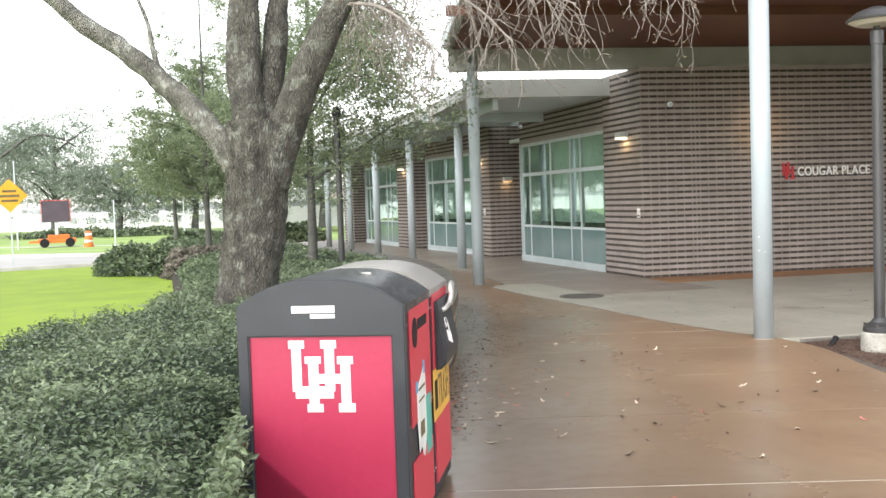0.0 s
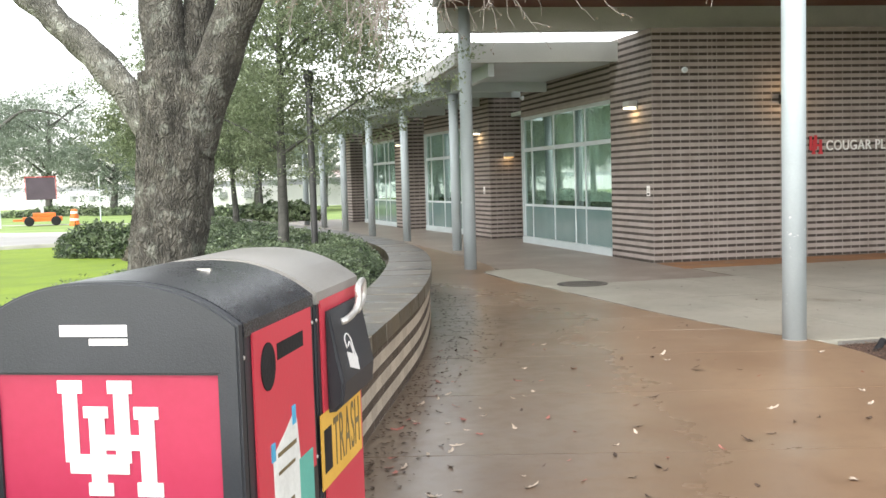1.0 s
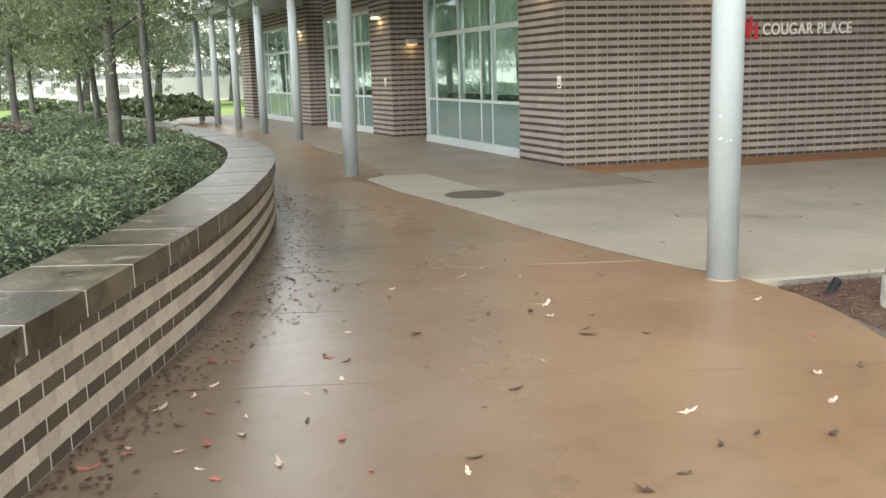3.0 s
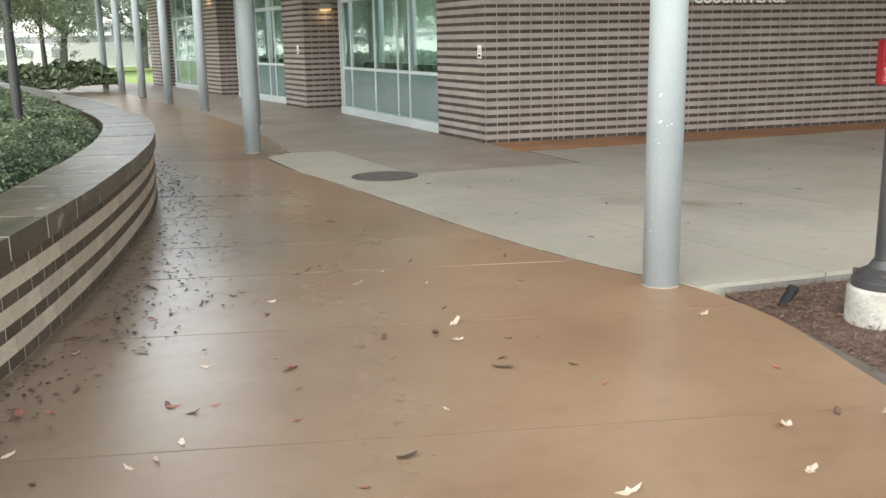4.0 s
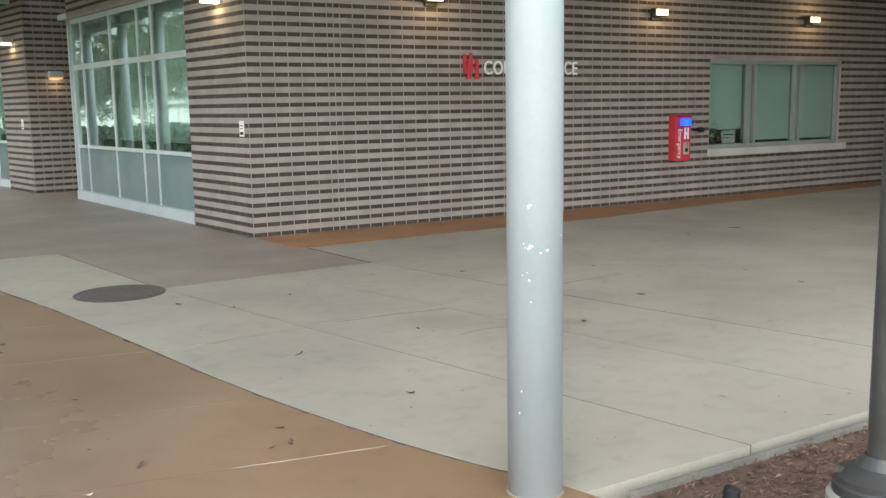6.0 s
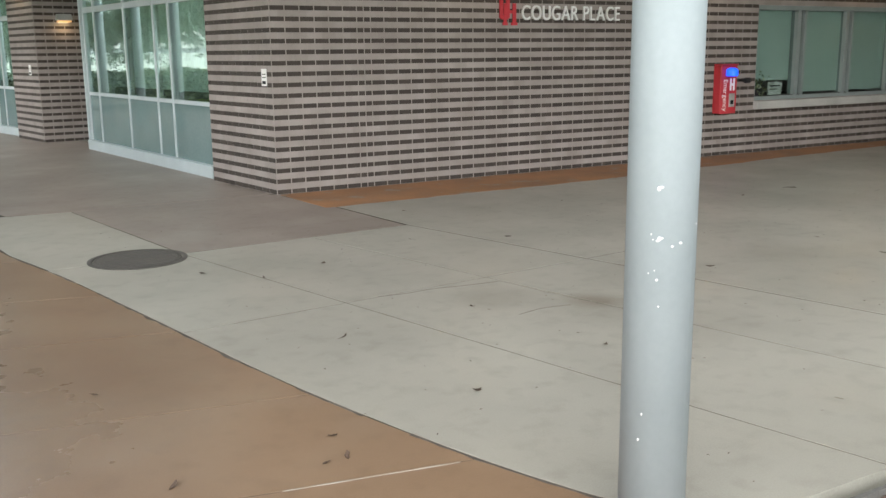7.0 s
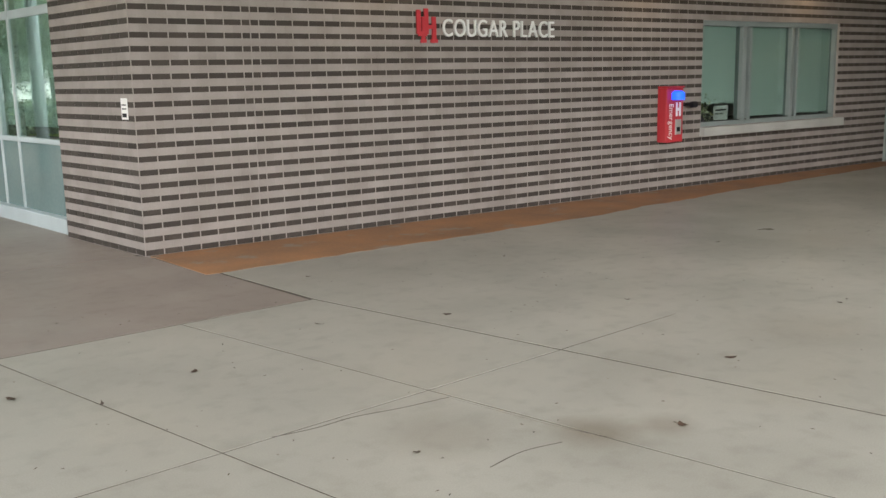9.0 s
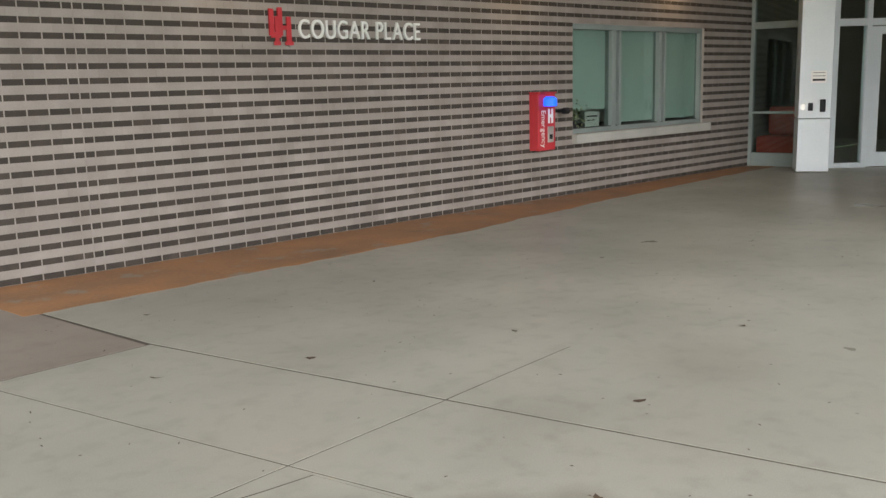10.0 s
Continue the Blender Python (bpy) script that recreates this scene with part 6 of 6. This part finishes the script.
pot = thing("potted_plant", "small potted plant on the ticket window ledge", "plant", pose(15.16, 18.33, 0.87))
part("pot", lathe([(0.05, 0), (0.065, 0.1), (0.06, 0.1)], 16), M["dark"], pot)
raw_np("foliage", *leaves(rng.normal(0, 0.07, (120, 3)) + np.array([0, 0, 0.18]), 0.06, rng), M["hedge_leaf"], pot)
card = thing("window_card", "white printed card standing on the window ledge", "card", pose(15.6, 18.33, 0.87))
part("card", boxes((-0.16, 0.16, -0.004, 0.0, 0, 0.2)), M["paper"], card)
for q in ((-0.12, 0.12, -0.007, -0.0045, 0.13, 0.15), (-0.12, 0.05, -0.007, -0.0045, 0.08, 0.095)):
    part("print_bar", boxes(q), M["dark"], card)
ledge = thing("window_desk", "dark desk behind the ticket window", "desk", pose(16.6, 18.7, 0))
part("top", boxes((-1.55, 1.6, -0.45, 0.35, 0.80, 0.868)), M["seat_cloth"], ledge)
part("leg", boxes((-1.5, -1.45, -0.1, 0.3, 0.0, 0.80)), M["seat_cloth"], ledge)
part("leg", boxes((1.5, 1.55, -0.1, 0.3, 0.0, 0.80)), M["seat_cloth"], ledge)

# behind the bay windows: curtains and dark sofas
for i, (a, b) in enumerate(BAYS):
    m, length = span(a, b)
    for t in (0.17, 0.50, 0.83):
        cu = thing("curtain", "pale sheer curtain panel hanging behind the window", "curtain", m @ pose(t * length, 0.85, 0), group="curtains")
        n = 90
        w = length * 0.345
        vv = [((k / n - 0.5) * w, 0.035 * math.sin(k * 0.75) + 0.02 * math.sin(k * 0.31 + t), z) for z in (0.05, 3.25) for k in range(n + 1)]
        ff = [(k, k + 1, n + 2 + k, n + 1 + k) for k in range(n)]
        raw("cloth", vv, ff, M["curtain"], cu, smooth=True)
    for t in (0.24, 0.5, 0.78):
        so = thing("sofa", "low dark sofa standing behind the window", "sofa", m @ pose(t * length, 0.48, 0.012), group="sofas")
        part("seat", boxes((-0.58, 0.58, -0.05, 0.6, 0.1, 0.45), bevel=0.05), M["seat_cloth"], so)
        part("backrest", boxes((-0.58, 0.58, -0.22, -0.04, 0.1, 1.06), bevel=0.06), M["seat_cloth"], so)

# small fittings high on the brick
sconce(pose(6.47, 26.95, 2.24, 0, 0, 4), M["dim_lens"], "dim wall lamp on the recessed return wall", "lamps on the piers", 0.35)


def dome(m, label):
    d = thing("dome_camera", label, "camera", m)
    bm = lathe([(0.055, 0.0), (0.055, 0.03), (0.05, 0.045)], 24)
    bm.transform(Matrix.Rotation(radians(90), 4, "X"))
    part("base", bm, M["panel_white"], d)
    bm = lathe([(0.042, 0.04), (0.04, 0.06), (0.028, 0.08), (0.008, 0.088)], 24)
    bm.transform(Matrix.Rotation(radians(90), 4, "X"))
    part("dome", bm, M["steel"], d, "smoked grey dome")


dome(pose(7.82, 18.195, 3.51), "small pale dome camera high on striped brick")
m_lint, _ = span(*BAYS[0])
dome(m_lint @ pose(0.2, -0.004, 3.63), "small grey dome camera over the window bay")

# ---- fallen leaves and mulch chips ----
def leaf_mesh(name, mat, seed):
    q = random.Random(seed)
    pts = []
    n = 11
    for i in range(n):
        a = 2 * math.pi * i / n
        r = (1.0 if i % 2 == 0 else 0.62) * q.uniform(0.75, 1.1) * (1.25 if abs(math.cos(a)) > 0.7 else 0.8)
        pts.append((r * math.cos(a), r * math.sin(a), 0.32 * r * r * q.uniform(0.1, 1.0)))
    me = bpy.data.meshes.new(name)
    me.from_pydata([(0, 0, 0.02)] + pts, [], [(0, i + 1, (i + 1) % n + 1) for i in range(n)])
    me.materials.append(mat)
    return me


LEAF = {k: [leaf_mesh("fallen_leaf", M["leaf_" + k], 10 * j + i) for i in range(4)] for j, k in enumerate(("pale", "red", "brown"))}
WORDS = {"pale": "pale curled dry leaf lying on the wet concrete", "red": "reddish fallen leaf lying on the wet concrete", "brown": "dark brown fallen leaf lying flat on the concrete"}
lr = random.Random(77)


def drop_leaf(x, y, kind, size):
    me = LEAF[kind][lr.randrange(4)]
    ob = new("fallen_leaf", me)
    ob.location = (x, y, 0.003)
    ob.rotation_euler = (lr.uniform(-0.25, 0.25), lr.uniform(-0.25, 0.25), lr.uniform(0, 6.28))
    s = size * lr.uniform(0.8, 1.2)
    ob.scale = (s, s * lr.uniform(0.5, 0.9), s)
    tagged(ob, WORDS[kind], "leaf", "fallen leaves")


for x, y, kind in ((1.97, 8.04, "pale"), (1.67, 7.37, "pale"), (3.95, 7.72, "pale"), (2.11, 7.67, "pale"), (4.82, 8.03, "pale"), (2.54, 6.93, "brown"), (1.92, 6.49, "pale"), (3.98, 9.06, "brown"), (1.40, 6.46, "pale"), (2.70, 6.66, "brown"),
                   (1.83, 9.23, "red"), (2.05, 9.43, "brown"), (3.29, 8.25, "brown"), (3.43, 7.02, "brown"), (3.04, 9.42, "red"), (2.39, 7.86, "red"), (4.03, 9.18, "brown"), (3.85, 9.71, "brown"), (3.92, 9.53, "pale"), (3.67, 10.86, "pale"),
                   (1.82, 7.98, "red"), (1.36, 7.85, "red"), (1.25, 7.2, "red"), (1.05, 6.4, "red"), (1.3, 7.0, "pale"), (5.36, 9.48, "pale"), (3.99, 9.81, "pale"), (2.9, 7.5, "brown"), (4.4, 7.3, "brown"), (3.6, 6.2, "pale"), (2.2, 5.9, "brown"), (3.0, 5.6, "pale"), (4.2, 6.3, "red"), (1.6, 8.5, "pale")):
    drop_leaf(x, y, kind, 0.042)
for _ in range(48):
    y = lr.uniform(5.2, 11.0)
    drop_leaf(west_x(y) + 0.12 + abs(lr.gauss(0, 0.75)), y, lr.choice(("pale", "pale", "red", "red", "brown")), 0.028)
for _ in range(70):
    y = lr.uniform(4.6, 11.5)
    drop_leaf(lr.uniform(west_x(y) + 0.3, x_on(SEAM, y) - 0.1), y, lr.choice(("pale", "brown", "brown", "red")), 0.026)
for x, y in ((5.30, 14.77), (5.64, 14.39), (4.10, 12.53), (5.51, 12.74), (6.69, 11.83), (7.23, 15.03), (6.2, 14.6), (6.5, 12.9), (5.7, 11.6), (7.6, 12.4), (8.6, 12.9), (9.2, 14.2), (10.2, 13.2), (8.0, 14.7), (9.6, 16.0), (11.5, 15.2), (7.9, 16.4), (13, 14.6)):
    drop_leaf(x, y, "brown", 0.03)
# drift of litter along the foot of the wall
n = 1500
s_at = rng.uniform(0.3, 16, n)
off = 0.03 + np.abs(rng.normal(0, 0.16, n)) + np.where((s_at > 4) & (s_at < 9), np.abs(rng.normal(0, 0.30, n)), 0)
p = np.array([WALL.at(a, b) for a, b in zip(s_at, off)])
c = np.concatenate([p, rng.uniform(0.003, 0.012, (n, 1))], 1)
litter = thing("leaf_litter", "wet brown leaf litter along the planter wall", "leaf litter", kind="stuff")
raw_np("litter", *leaves(c, 0.034, rng, flat=0.9, slim=0.6), M["leaf_brown"], litter)
n = 420
c = np.stack([rng.uniform(4.8, 15, n), rng.uniform(10.2, 17, n), np.full(n, 0.003)], 1)
raw_np("specks", *leaves(c, 0.020, rng, flat=0.93, slim=0.35), M["leaf_brown"], litter)

chips = thing("mulch_chips", "loose shredded bark chips on the bed", "mulch", kind="stuff")
MUL = [(5.80, 9.9), (9, 9.96), (12, 9.97), (12, 5), (4.95, 5.0), (5.30, 7.0), (5.52, 8.3), (5.70, 9.3)]
n = 60000
x, y = rng.uniform(4.9, 12, n), rng.uniform(5, 10, n)
k = in_poly(x, y, MUL) & (rng.random(n) < np.where(x < 8.5, 1.0, 0.5))
x, y = x[k], y[k]
c = np.stack([x, y, -0.031 + np.abs(rng.normal(0, 0.012, len(x)))], 1)
raw_np("chips", *leaves(c, 0.033, rng, flat=0.6, slim=0.26), M["chip"], chips)

# ---- blocks of the planter wall ----
bm = boxes((-BLOCK_L / 2 + 0.0065, BLOCK_L / 2 - 0.0065, -0.03, 0.003, 0.003, DARK_H - 0.003))
block_dark = mesh_of(bm, "block", M["wall_dark"])
bm = boxes((-BLOCK_L / 2 + 0.0012, BLOCK_L / 2 - 0.0012, -0.03, 0.0045, -0.002, PALE_H + 0.002))
block_pale = mesh_of(bm, "block", M["wall_light"])
far_d, far_p = [], []
z = 0.0
for row in range(7):
    dark = row % 2 == 0
    s = 0.1 if dark else 0.0
    while s < WALL.length:
        x, y = WALL.at(s)
        x2, y2 = WALL.at(s + 0.02)
        m = pose(x, y, z, 0, 0, math.degrees(math.atan2(y2 - y, x2 - x))) @ pose(0, 0, 0, 0, 0, 180)
        if s < 8.3:
            ob = new("block", block_dark if dark else block_pale)
            ob.parent = planter
            ob.matrix_basis = m
        else:
            (far_d if dark else far_p).append(m)
        s += BLOCK_L
    z += DARK_H if dark else PALE_H
for items, me, mat in ((far_d, block_dark, M["wall_dark"]), (far_p, block_pale, M["wall_light"])):
    base = [v.co.copy() for v in me.vertices]
    faces = [tuple(p.vertices) for p in me.polygons]
    v, f = join([([m @ q for q in base], faces) for m in items])
    if v:
        tagged(raw("far_blocks", v, f, mat, planter), kind="stuff")

# ---- bricks of the south wall near the corner ----
cache = {}
for owner, (xa, xb, za, zb, _) in [(south_wall, q) for q in south_single] + [(pier_wall, q) for q in pier_single]:
    w = round(xb - xa, 3)
    if w not in cache:
        vv, ff = brick_mesh([(-w / 2, w / 2, 0, COURSE, True)], 0.0064, 0.004, 0.0052)
        me = bpy.data.meshes.new("brick")
        me.from_pydata([tuple(q) for q in vv], [], [tuple(int(i) for i in q) for q in ff])
        me.materials.append(M["brick_dark"])
        cache[w] = me
    ob = new("brick", cache[w])
    ob.parent = owner
    ob.location = ((xa + xb) / 2, 0, za)
